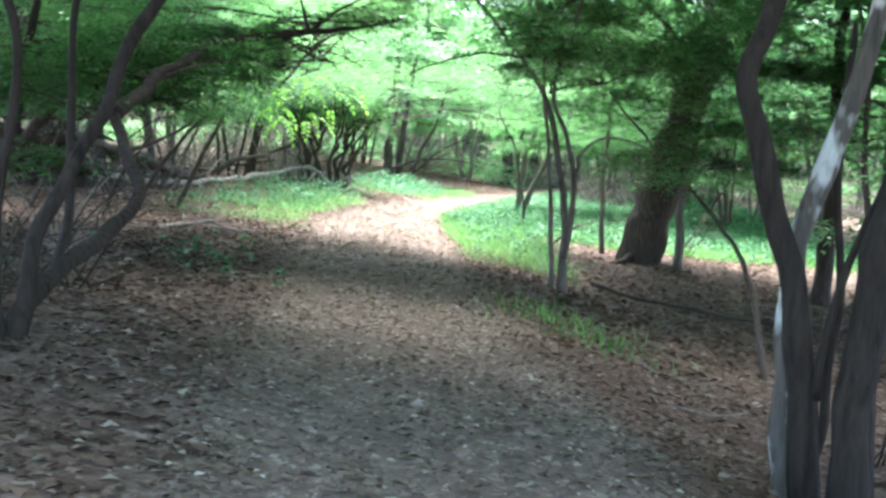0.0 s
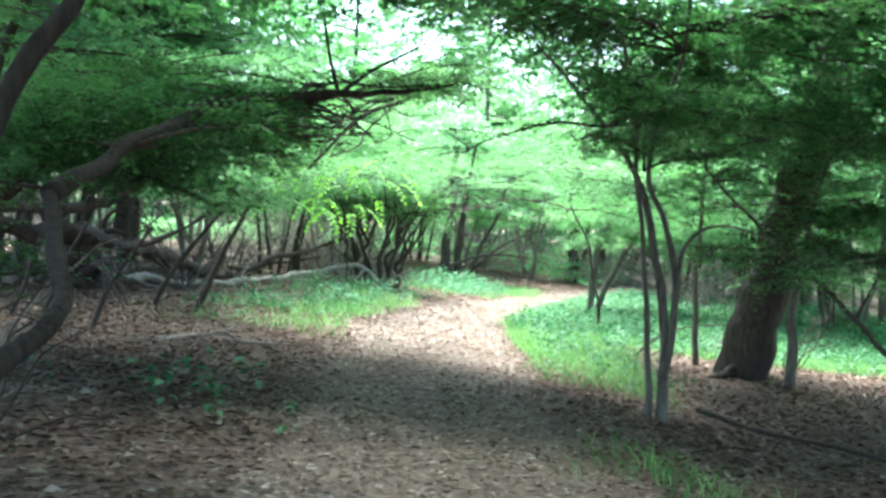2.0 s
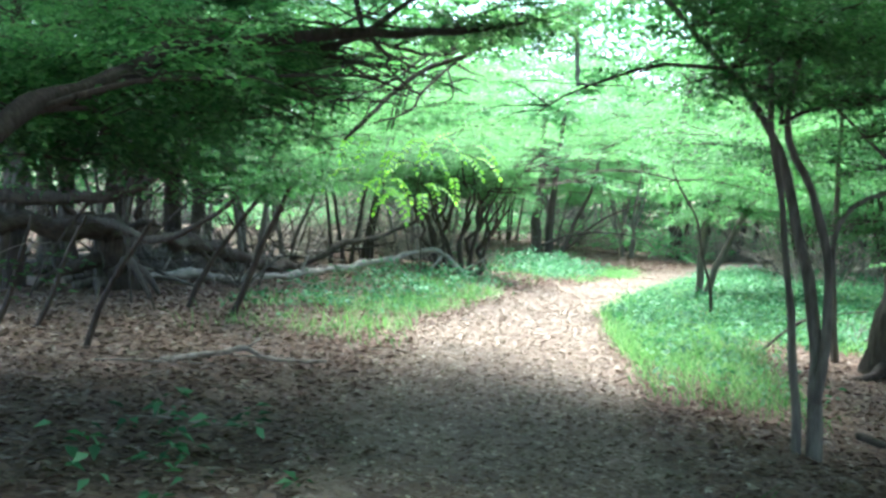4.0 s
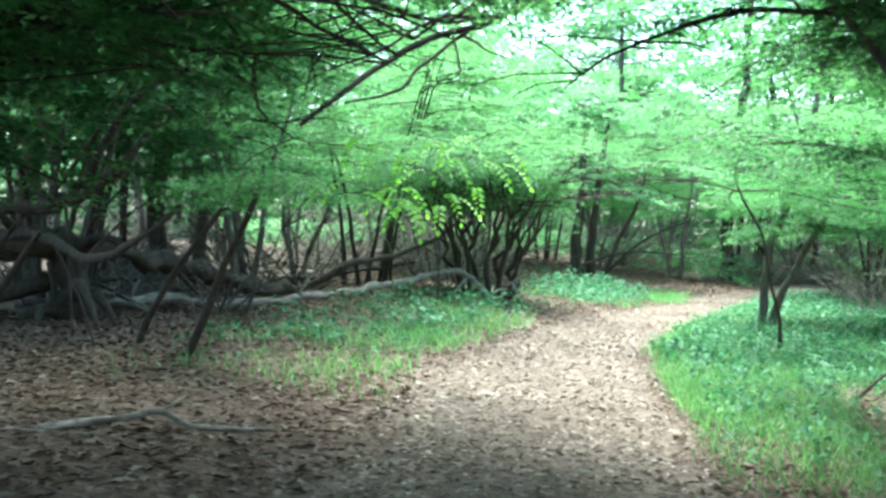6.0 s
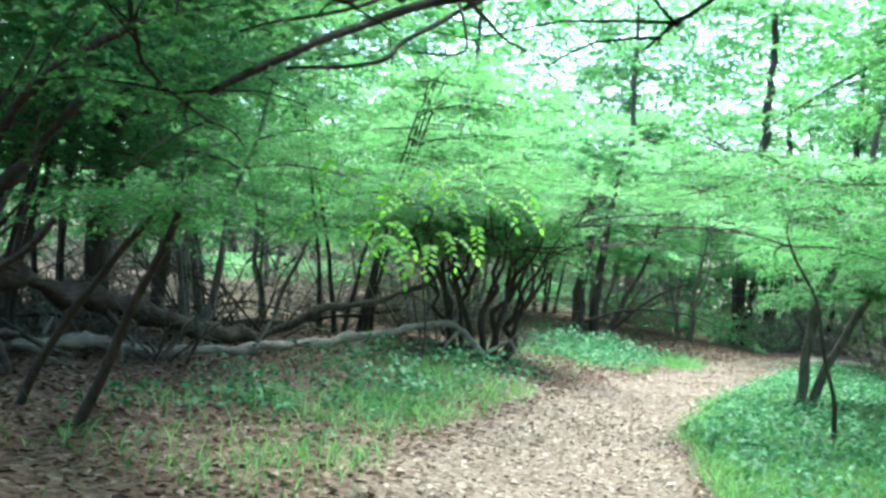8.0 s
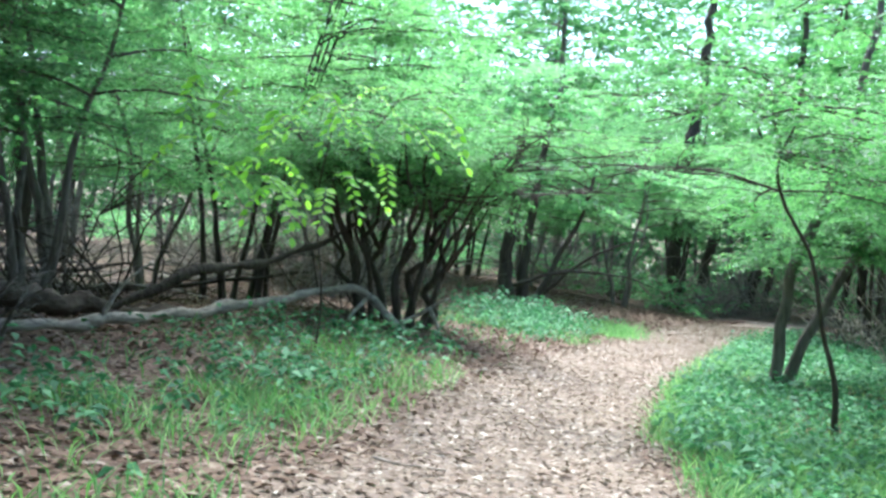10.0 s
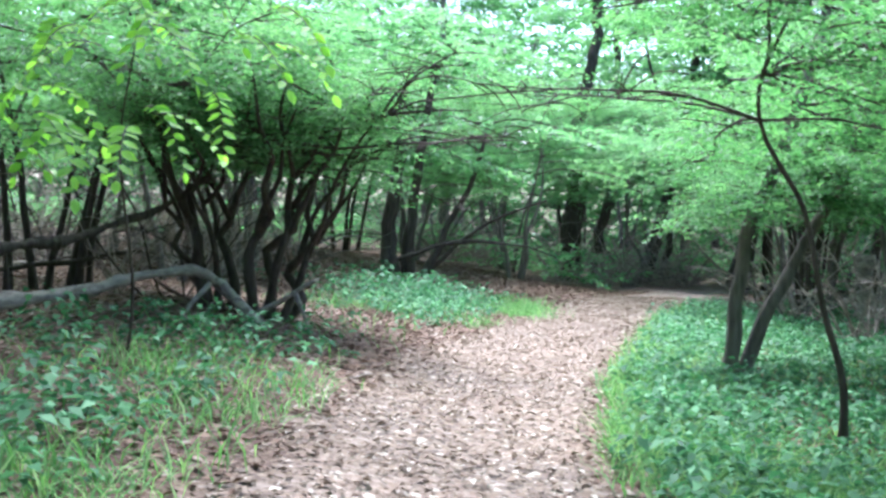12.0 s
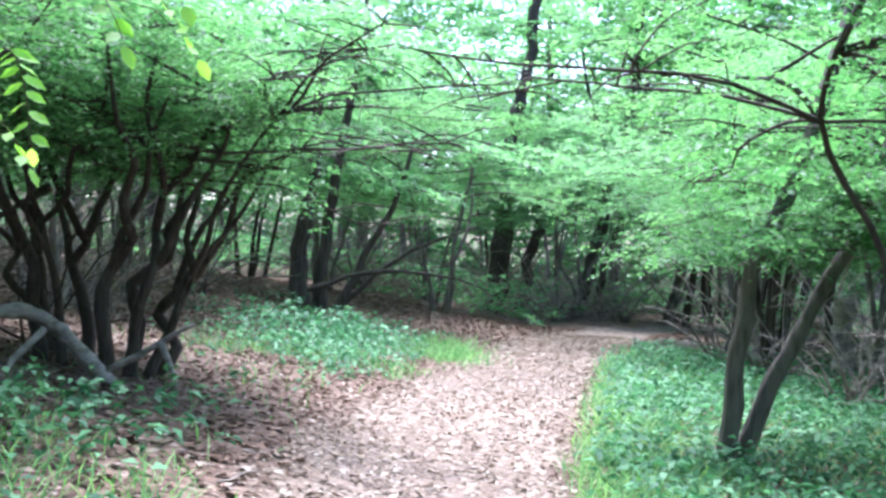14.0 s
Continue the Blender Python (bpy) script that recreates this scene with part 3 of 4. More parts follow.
crown_for(rng, t, o, [(2.6, 29.0, 2.6), (2.75, 29.0, 3.0), (3.0, 29.0, 4.2), (3.3, 29.05, 2.4), (3.6, 29.1, 3.3), (2.1, 28.6, 2.8), (3.5, 28.5, 2.1)], 20, 2.2, 0.9, 2.0, (0.05, 0.5), 0.35, 0.018, BARK_DARK, LEAF, 84, 13, 0.06, 0.036)
crown_for(np.random.default_rng(77), t, o, [(2.3, 28.95, 1.7), (2.5, 28.95, 2.1), (2.95, 28.95, 1.6), (3.15, 28.95, 2.0)], 8, 1.3, -1.6, 1.3, (0.0, 0.22), 0.25, 0.011, BARK_DARK, LEAF, 60, 13, 0.06, 0.036)

# standing trees beyond the bend
for lab, base, stems, n in (
    ("tall straight dark tree at the bend of the trail", (3.05, 50.0), [("trunk", [(3.1, 50, -0.3), (3.06, 50, 1.2), (3.04, 50, 2.4), (3.2, 50, 4.2), (3.6, 50, 7.5), (3.7, 50, 11)], 0.22, 0.1, 0.06)], 13),
    ("dark tree behind the bend of the trail", (4.7, 56.0), [("trunk", [(4.7, 56, -0.3), (4.8, 56, 1.43), (5.08, 56, 2.7), (5.2, 56, 5.5), (5.0, 56, 9)], 0.19, 0.08, 0.05)], 11),
    ("tall leaning tree beside the trail", (5.3, 51.0), [("trunk", [(5.31, 51, -0.3), (5.75, 51, 1.7), (6.16, 51, 3.84), (6.55, 51, 6.0), (6.7, 51, 9.5)], 0.18, 0.08, 0.04), ("branch", [(6.2, 51, 4.0), (5.5, 50.8, 5.4), (5.0, 50.6, 7.2)], 0.07, 0.03, 0)], 12),
    ("slim leaning tree beside the trail", (6.35, 53.0), [("trunk", [(6.3, 53, -0.4), (6.53, 53, 1.4), (7.0, 53, 3.1), (7.3, 53, 5.4)], 0.11, 0.05, 0.03)], 8),
    ("slender dark tree in the shade", (8.0, 49.5), [("trunk", [(7.9, 49.5, -0.3), (8.1, 49.5, 1.5), (8.4, 49.5, 3.2), (8.4, 49.5, 5.5)], 0.1, 0.04, 0.02)], 8),
    ("pair of dark trunks on the bank", (-1.6, 41.0), [("trunk", [(-1.62, 41, 0.3), (-1.73, 41, 1.55), (-1.62, 41, 2.3), (-1.5, 41, 5)], 0.17, 0.07, 0.04), ("trunk", [(-1.3, 41.2, 0.3), (-1.32, 41.2, 1.5), (-1.1, 41.2, 3.0), (-0.9, 41.2, 5)], 0.13, 0.06, 0.03), ("stem", [(-1.0, 40.6, 0.3), (-0.6, 40.6, 1.2), (-0.1, 40.6, 2.2), (0.2, 40.6, 3.4)], 0.08, 0.03, 0.02), ("stem", [(-0.9, 40.7, 0.4), (-0.2, 40.6, 1.1), (0.6, 40.5, 1.6), (1.4, 40.5, 1.9)], 0.05, 0.015, 0)], 14),
):
    t, o = stem_tree(lab, base, stems, BARK_DARK, sides=10)
    tops = [p for s in stems for p in s[1][-2:] if p[2] > 2.6]
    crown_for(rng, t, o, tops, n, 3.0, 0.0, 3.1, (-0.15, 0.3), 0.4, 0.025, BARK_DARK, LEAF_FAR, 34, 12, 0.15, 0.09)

# thorny many-stemmed shrub beside the trail
stems, tips = [], []
for k in range(10):
    a = 2 * math.pi * k / 10 + rng.uniform(-0.3, 0.3)
    bx, by = -2.85 + 0.42 * math.cos(a), 29.7 + 0.45 * math.sin(a)
    z0, r, h = down(bx, by), rng.uniform(0.038, 0.066), rng.uniform(0.8, 1.15)
    mid = [(bx, by, z0 - 0.08)]
    for u in (0.3, 0.6, 0.8, 1.0):
        mid.append((bx + 0.28 * u * math.cos(a) + rng.normal(0, 0.075), by + 0.28 * u * math.sin(a) + rng.normal(0, 0.075), z0 + h * u))
    stems.append(("stem", mid, r, r * 0.62, 0.012))
    for q in range(2 + k % 2):
        b = a + (q - 0.7) * rng.uniform(0.7, 1.3)
        arm, c = [mid[-1 - q % 2]], mid[-1 - q % 2]
        for u in (0.3, 0.6, 1.0, 1.5):
            arm.append((c[0] + 0.45 * u * math.cos(b) + rng.normal(0, 0.05), c[1] + 0.55 * u * math.sin(b) + rng.normal(0, 0.05), c[2] + 0.85 * u + rng.normal(0, 0.04)))
        stems.append(("branch", arm, r * 0.62, 0.01, 0))
        tips += arm[-2:]
t, o = stem_tree("dark many-stemmed shrub with layered leafy boughs", (-2.85, 29.4), stems, BARK_DARK, "shrub")
crown_for(rng, t, o, tips, 28, 2.5, 0.0, 3.1, (0.12, 0.6), 0.3, 0.018, BARK_DARK, LEAF_DARK, 84, 13, 0.06, 0.035, first=0.1)
crown_for(rng, t, o, tips, 18, 2.5, 0.0, 3.1, (0.12, 0.6), 0.3, 0.018, BARK_DARK, LEAF, 84, 13, 0.06, 0.035, first=0.1)

# sapling with long hanging compound leaves in the light
rng = np.random.default_rng(64)
o = (-3.05, 25.9, down(-3.05, 25.9))
t = thing("sapling", *o, "fresh yellow-green sapling with hanging compound leaves", "sapling")
part("stem", Shape().tube(local([(-3.05, 25.9, 0.1), (-3.0, 25.8, 0.9), (-3.05, 25.6, 1.7), (-2.9, 25.3, 2.4)], o), 0.013, 0.006, 6, 1).mesh("stem", BARK_DARK), t)
for k in range(26):
    st = np.array([-3.1 + rng.normal(0, 0.5), 25.4 + rng.normal(0, 0.35), rng.uniform(1.75, 2.95)])
    a = rng.uniform(-3.14, 3.14)
    ln = rng.uniform(0.45, 0.7)
    pts = [st + ln * u * np.array([math.cos(a), math.sin(a), 0.25]) - np.array([0, 0, 0.95 * ln * u ** 2.2]) for u in np.linspace(0, 1, 7)]
    twig = part("twig", Shape().tube(local(pts, o), 0.006, 0.002, 4, k, 0, 0.2).mesh("twig", BARK_GREY), t)
    n = 15
    u = np.linspace(0.12, 1, n)
    P = np.array(pts)
    pos = np.stack([np.interp(u, np.linspace(0, 1, 7), P[:, j]) for j in range(3)], 1) - np.array(o)
    d = np.gradient(P, axis=0)
    d = unit(np.stack([np.interp(u, np.linspace(0, 1, 7), d[:, j]) for j in range(3)], 1))
    lat = np.array([-math.sin(a), math.cos(a), 0.0])
    f = unit(d * 0.45 + lat * np.where(np.arange(n) % 2 == 0, 1, -1)[:, None] + rng.normal(0, 0.1, (n, 3)) - np.array([0, 0, 0.15]))
    f[-1] = d[-1]
    up = np.array([0.25, -0.7, 0.7]) + rng.normal(0, 0.25, (n, 3))
    up = unit(up - f * (up * f).sum(1, keepdims=True))
    part("compound_leaf", oval_leaves("compound_leaf", pos, f, up, rng.uniform(0.095, 0.125, n), rng.uniform(0.05, 0.062, n), LEAF_LIGHT), twig)

# leaning dead sticks
for pts, r in (
    ([(-5.05, 19.6, 0.15), (-4.5, 19.4, 1.05), (-3.85, 19.2, 1.75)], 0.04),
    ([(-4.29, 19.1, 0.15), (-3.86, 18.9, 1.04), (-3.45, 18.7, 1.8)], 0.045),
    ([(-4.51, 15.5, 0.05), (-4.19, 15.5, 0.84), (-3.8, 15.5, 1.4)], 0.032),
    ([(-5.44, 16.5, 0.15), (-5.15, 16.5, 0.93), (-4.9, 16.5, 1.4)], 0.03),
    ([(-5.6, 16.0, 0.2), (-5.4, 16.0, 0.8), (-5.2, 16.0, 1.4)], 0.03),
):
    o = (pts[0][0], pts[0][1], down(pts[0][0], pts[0][1]))
    t = thing("leaning_stem", *o, "thin dark leaning stem standing in leaf litter", "sapling", "leaning stems")
    part("stem", Shape().tube(local(pts, o), r, r * 0.6, 7, int(r * 999)).mesh("stem", BARK_DARK), t)
    if pts[-1][2] > 1.6:
        foliage(rng, t, [tuple(np.array(pts[-1]) - np.array(o))] * 3, rng.uniform(-3, 3, 3), [0.9] * 3, [0.3] * 3, 0.4, 0.01, BARK_DARK, LEAF_DARK, 45, 12, 0.06, 0.035)


# ---- fallen wood ----
def log(label, pts, r0, r1, mat, name="fallen_log", stubs=(), sides=10):
    o = (pts[0][0], pts[0][1], down(pts[0][0], pts[0][1]))
    t = thing(name, *o, label, "log")
    trunk = part("trunk", Shape().tube(local(pts, o), r0, r1, max(sides, 14) if r0 > 0.07 else sides, int(100 * r0), 0.4, 0.06).mesh("trunk", mat), t)
    for s in stubs:
        part("branch_stub", Shape().tube(local(s, o), r1 * 0.7, 0.01, 6, 3, 0.15).mesh("branch_stub", mat), trunk)
    return t


log("pale barkless fallen trunk on the litter", [(-6.65, 22.36, 0.46), (-6.43, 22.76, 0.5), (-6.15, 23.27, 0.51), (-5.99, 23.57, 0.44), (-5.6, 24.3, 0.4), (-5.21, 25.0, 0.42), (-4.74, 25.85, 0.44), (-4.46, 26.36, 0.5), (-4.17, 26.9, 0.56), (-3.79, 27.59, 0.63), (-3.3, 28.5, 0.78), (-3.05, 28.85, 0.72), (-2.75, 28.9, 0.5), (-2.5, 28.9, 0.26)], 0.066, 0.046, DEAD_WOOD,
    stubs=([(-2.62, 28.9, 0.34), (-2.35, 28.9, 0.5), (-2.1, 28.85, 0.66), (-1.95, 28.85, 0.74)], [(-2.2, 28.88, 0.6), (-2.1, 28.8, 0.4), (-2.05, 28.75, 0.25)], [(-3.0, 28.75, 0.66), (-3.15, 28.5, 0.45), (-3.2, 28.4, 0.25)], [(-6.5, 22.65, 0.5), (-6.35, 22.6, 0.78)], [(-5.05, 25.3, 0.44), (-4.85, 25.4, 0.8), (-4.65, 25.6, 1.05)], [(-6.0, 23.55, 0.45), (-5.9, 23.35, 0.3)]))
log("dark rotting fallen trunk lying across branches", [(-9.5, 19.0, 1.25), (-7.6, 20.4, 1.25), (-6.68, 21.4, 1.22), (-6.3, 22.8, 1.05), (-6.03, 24.2, 0.8), (-5.6, 25.6, 0.55), (-5.2, 27.0, 0.42), (-4.9, 28.2, 0.36)], 0.17, 0.08, BARK_LOG,
    stubs=([(-6.5, 22.0, 1.15), (-6.3, 21.2, 1.5), (-5.6, 20.6, 1.9)], [(-6.2, 23.4, 0.95), (-5.7, 23.2, 0.5)]))
log("thick dark fallen bough propped above the ground", [(-8.5, 20.2, 1.75), (-6.54, 20.0, 1.62), (-6.05, 20.0, 1.68), (-5.63, 20.0, 1.85), (-5.28, 20.0, 2.2), (-4.9, 20.0, 2.7)], 0.11, 0.04, BARK_DARK,
    stubs=([(-6.2, 20.0, 1.65), (-6.0, 20.0, 2.6), (-5.75, 20.0, 3.8)], [(-6.3, 20.0, 1.62), (-5.5, 19.8, 2.5), (-5.0, 19.7, 3.4)], [(-6.0, 20.0, 1.66), (-5.9, 19.9, 1.0), (-5.8, 19.8, 0.3)], [(-6.5, 20.1, 1.6), (-6.9, 19.8, 0.9), (-7.1, 19.6, 0.3)]))
log("dark forked fallen bough with a raised tip", [(-7.2, 20.6, 1.3), (-6.2, 19.8, 1.35), (-5.2, 18.9, 1.15), (-4.4, 18.1, 1.3), (-3.7, 17.5, 1.62)], 0.07, 0.02, BARK_DARK,
    stubs=([(-5.2, 18.9, 1.15), (-4.6, 18.6, 1.6), (-4.1, 18.4, 1.75)], [(-5.8, 19.4, 1.25), (-5.4, 19.2, 0.7), (-5.2, 19.1, 0.25)]))
log("long dark bough rising from the fallen wood", [(-6.5, 20.1, 1.6), (-6.04, 20.0, 1.74), (-5.76, 20.0, 1.96), (-5.5, 19.9, 2.3), (-5.2, 19.7, 2.62), (-4.6, 19.2, 2.85), (-3.9, 18.7, 3.0), (-3.2, 18.4, 3.2)], 0.06, 0.02, BARK_DARK,
    stubs=([(-5.5, 19.9, 2.3), (-5.2, 19.9, 2.9), (-4.8, 19.8, 3.5)], [(-4.6, 19.2, 2.85), (-4.2, 19.0, 3.2), (-3.9, 18.9, 3.5)]))
log("pale crooked dead branch on the litter", [(-3.6, 15.1, 0.2), (-3.2, 15.35, 0.24), (-2.98, 15.5, 0.3), (-2.75, 15.5, 0.21), (-2.3, 15.7, 0.17)], 0.035, 0.015, DEAD_WOOD, "fallen_branch", stubs=([(-3.0, 15.5, 0.28), (-2.9, 15.7, 0.36)],))
log("rotten upturned stump beside a fallen trunk", [(-6.75, 21.6, 0.1), (-6.7, 21.5, 0.5), (-6.65, 21.4, 0.95), (-6.6, 21.3, 1.3)], 0.26, 0.17, BARK_DARK, "stump",
    stubs=([(-6.7, 21.4, 0.6), (-6.3, 20.9, 0.75), (-6.0, 20.6, 0.55), (-5.8, 20.4, 0.3)], [(-6.8, 21.4, 1.1), (-7.1, 20.9, 1.4), (-7.2, 20.5, 1.75)], [(-6.6, 21.4, 1.1), (-6.2, 21.1, 1.3), (-5.8, 20.9, 1.25)], [(-6.7, 21.3, 0.4), (-6.7, 20.8, 0.5), (-6.5, 20.3, 0.3)], [(-6.6, 21.4, 0.7), (-6.1, 21.2, 0.5), (-5.9, 21.1, 0.25)], [(-6.9, 21.3, 0.8), (-7.4, 20.9, 0.6), (-7.7, 20.8, 0.25)]))
log("dark crooked fallen branch arching over the litter", [(-5.6, 26.2, 0.35), (-4.6, 26.8, 0.92), (-4.2, 27.67, 1.0), (-4.0, 28.33, 1.12), (-3.6, 29.0, 1.35), (-3.2, 29.4, 1.7)], 0.06, 0.03, BARK_DARK,
    stubs=([(-4.4, 27.2, 0.97), (-4.35, 27.2, 0.5), (-4.3, 27.2, 0.3)],))
log("old sawn log lying beside the trail", [(4.2, 40.2, 0.02), (5.4, 40.0, 0.02), (7.2, 39.8, 0.02)], 0.13, 0.12, BARK_GREY)
log("thin dead branch lying on the litter", [(2.2, 15.6, -0.3), (2.6, 14.6, -0.34), (3.3, 13.7, -0.36), (3.9, 13.3, -0.4), (5.0, 13.0, -0.42)], 0.03, 0.015, BARK_DARK, "fallen_branch")
log("low dark branch spreading along the bank", [(-1.5, 40.0, 0.66), (-0.79, 40.0, 0.92), (-0.04, 40.0, 1.05), (0.93, 40.0, 1.0), (1.6, 40.2, 0.8)], 0.05, 0.015, BARK_DARK, "fallen_branch")
log("dark dead branch rising out of ground cover", [(2.2, 21.0, -0.2), (2.6, 21.3, 0.08), (3.0, 21.6, 0.2), (3.7, 21.9, 0.25)], 0.022, 0.01, BARK_DARK, "fallen_branch", sides=6)
log("grey broken standing stump", [(5.78, 35.4, -0.2), (5.8, 35.4, 0.5), (5.76, 35.4, 1.15)], 0.17, 0.13, DEAD_WOOD, "stump")
for k, (x, y, a, ln) in enumerate(((-2.9, 12.6, 0.5, 0.9), (0.15, 20.4, -0.5, 0.5), (-1.75, 21.3, 0.2, 0.45), (-3.2, 15.6, 0.3, 0.8), (2.0, 37.0, 0.5, 1.2), (-2.2, 17.2, 0.4, 0.5), (-4.1, 14.9, 0.2, 1.4), (1.9, 9.2, 0.3, 0.9), (1.7, 10.6, -0.3, 1.1), (-1.5, 26.4, 1.2, 0.5))):
    pts = [(x + ln * u * math.cos(a), y + ln * u * math.sin(a) + 0.06 * math.sin(7 * u + k), down(x + ln * u * math.cos(a), y + ln * u * math.sin(a)) + 0.012) for u in (0, 0.3, 0.6, 1)]
    log("pale dry stick lying on the litter", pts, 0.011, 0.006, DEAD_WOOD, "stick", sides=6)


# ---- woods: kinds of tree, each built once and set out again ----
def wood_kind(seed, name, label, height, lean, r, stems, first_limb, limbs, reach, mat, per_limb, ll, lw, bark_mat, joined=False):
    g = np.random.default_rng(seed)
    t = thing(name, 0, 0, 0, label, "tree", "trees of the wood")
    tips = []
    for s in range(stems):
        a = g.uniform(-3.14, 3.14)
        ln = lean * g.uniform(0.5, 1.3)
        pts = [(0.12 * s * math.cos(a) + ln * u ** 1.3 * math.cos(a) + g.normal(0, 0.05) * height * 0.1, 0.12 * s * math.sin(a) + ln * u ** 1.3 * math.sin(a), -0.25 + (height + 0.25) * u) for u in np.linspace(0, 1, 6)]
        part("trunk" if stems == 1 else "stem", Shape().tube(pts, r * g.uniform(0.8, 1.1), r * 0.25, 8, seed + s, 0.15, 0.3, r * 0.4).mesh("trunk", bark_mat), t)
        P = np.array(pts)
        for u in g.uniform(first_limb / height, 1.0, limbs // stems + 1):
            tips.append(tuple(np.interp(u, np.linspace(0, 1, 6), P[:, j]) for j in range(3)))
        if stems > 1:
            tips += [tuple(P[-1]), tuple(P[-1] * 0.4 + P[-2] * 0.6)]
    n = len(tips)
    foliage(g, t, tips, g.uniform(-3.14, 3.14, n), g.uniform(0.6, 1, n) * reach, g.uniform(-0.05, 0.45, n), 0.4, r * 0.22 + 0.008, bark_mat, mat, per_limb, 12, ll, lw, joined=joined)
    return t


def layered_kind(seed, height, first_limb, limbs, reach, mat):
    """A shrubby tree whose long level boughs lie over one another like shelves."""
    g = np.random.default_rng(seed)
    t = thing("understory_tree", 0, 0, 0, "spreading understory tree with level shelves of small leaves", "tree", "trees of the wood")
    tips = []
    for s in range(3):
        a = 2 * math.pi * s / 3 + g.uniform(-0.4, 0.4)
        ln, h = g.uniform(0.5, 1.5), height * g.uniform(0.6, 1.0)
        pts = [(0.15 * math.cos(a) + ln * u ** 1.25 * math.cos(a) + g.normal(0, 0.07), 0.15 * math.sin(a) + ln * u ** 1.5 * math.sin(a) + g.normal(0, 0.07), -0.2 + (h + 0.2) * u) for u in np.linspace(0, 1, 7)]
        part("stem", Shape().tube(pts, g.uniform(0.04, 0.065), 0.007, 7, seed + s, 0.15, 0.2, 0.02).mesh("stem", BARK_GREY), t)
        P = np.array(pts)
        for u in g.uniform(first_limb / h, 1.0, limbs // 3):
            tips.append(tuple(np.interp(u, np.linspace(0, 1, 7), P[:, j]) for j in range(3)))
    n = len(tips)
    foliage(g, t, tips, g.uniform(-3.14, 3.14, n), g.uniform(0.55, 1, n) * reach, g.uniform(0.05, 0.4, n), 0.3, 0.02, BARK_DARK, mat, 74, 13, 0.075, 0.036, spread=0.3, joined=True)
    return t


KINDS = [
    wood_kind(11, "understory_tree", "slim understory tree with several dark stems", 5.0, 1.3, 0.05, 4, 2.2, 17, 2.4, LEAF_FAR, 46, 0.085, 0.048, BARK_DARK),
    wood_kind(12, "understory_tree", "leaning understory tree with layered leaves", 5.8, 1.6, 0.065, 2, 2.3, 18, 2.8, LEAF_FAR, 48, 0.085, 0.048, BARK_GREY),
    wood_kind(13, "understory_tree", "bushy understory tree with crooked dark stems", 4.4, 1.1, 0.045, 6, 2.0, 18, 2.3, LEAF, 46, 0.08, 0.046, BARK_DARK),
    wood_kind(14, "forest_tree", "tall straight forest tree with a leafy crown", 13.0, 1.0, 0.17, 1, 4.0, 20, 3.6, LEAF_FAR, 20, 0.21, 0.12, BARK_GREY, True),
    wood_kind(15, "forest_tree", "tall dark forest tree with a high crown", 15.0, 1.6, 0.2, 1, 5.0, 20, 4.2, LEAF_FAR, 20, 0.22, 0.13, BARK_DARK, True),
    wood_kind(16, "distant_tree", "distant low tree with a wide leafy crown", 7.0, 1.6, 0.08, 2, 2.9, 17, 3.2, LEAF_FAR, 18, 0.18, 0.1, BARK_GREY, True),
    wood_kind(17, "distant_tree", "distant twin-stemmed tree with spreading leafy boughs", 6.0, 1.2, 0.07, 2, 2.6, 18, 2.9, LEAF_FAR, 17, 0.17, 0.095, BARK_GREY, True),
    # added light blocker: its crown stays mostly out of view and darkens what lies below
    wood_kind(18, "canopy_tree", "tall tree with a broad dense crown, added to cast shade", 9.5, 0.8, 0.15, 1, 5.2, 22, 4.8, LEAF_DARK, 36, 0.22, 0.13, BARK_DARK, True),
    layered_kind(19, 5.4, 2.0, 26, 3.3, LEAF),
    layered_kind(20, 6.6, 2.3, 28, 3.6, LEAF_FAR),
]


def set_out(kind, x, y, turn, size, used=[0] * 10):
    m = pose(x, y, down(x, y), 0, 0, turn) @ Matrix.Diagonal((size, size, size, 1))
    if used[kind] == 0:
        KINDS[kind].matrix_basis = m
    else:
        src = KINDS[kind]
        c = copy_thing(src, Matrix.Identity(4))
        c.matrix_basis = m
    used[kind] += 1


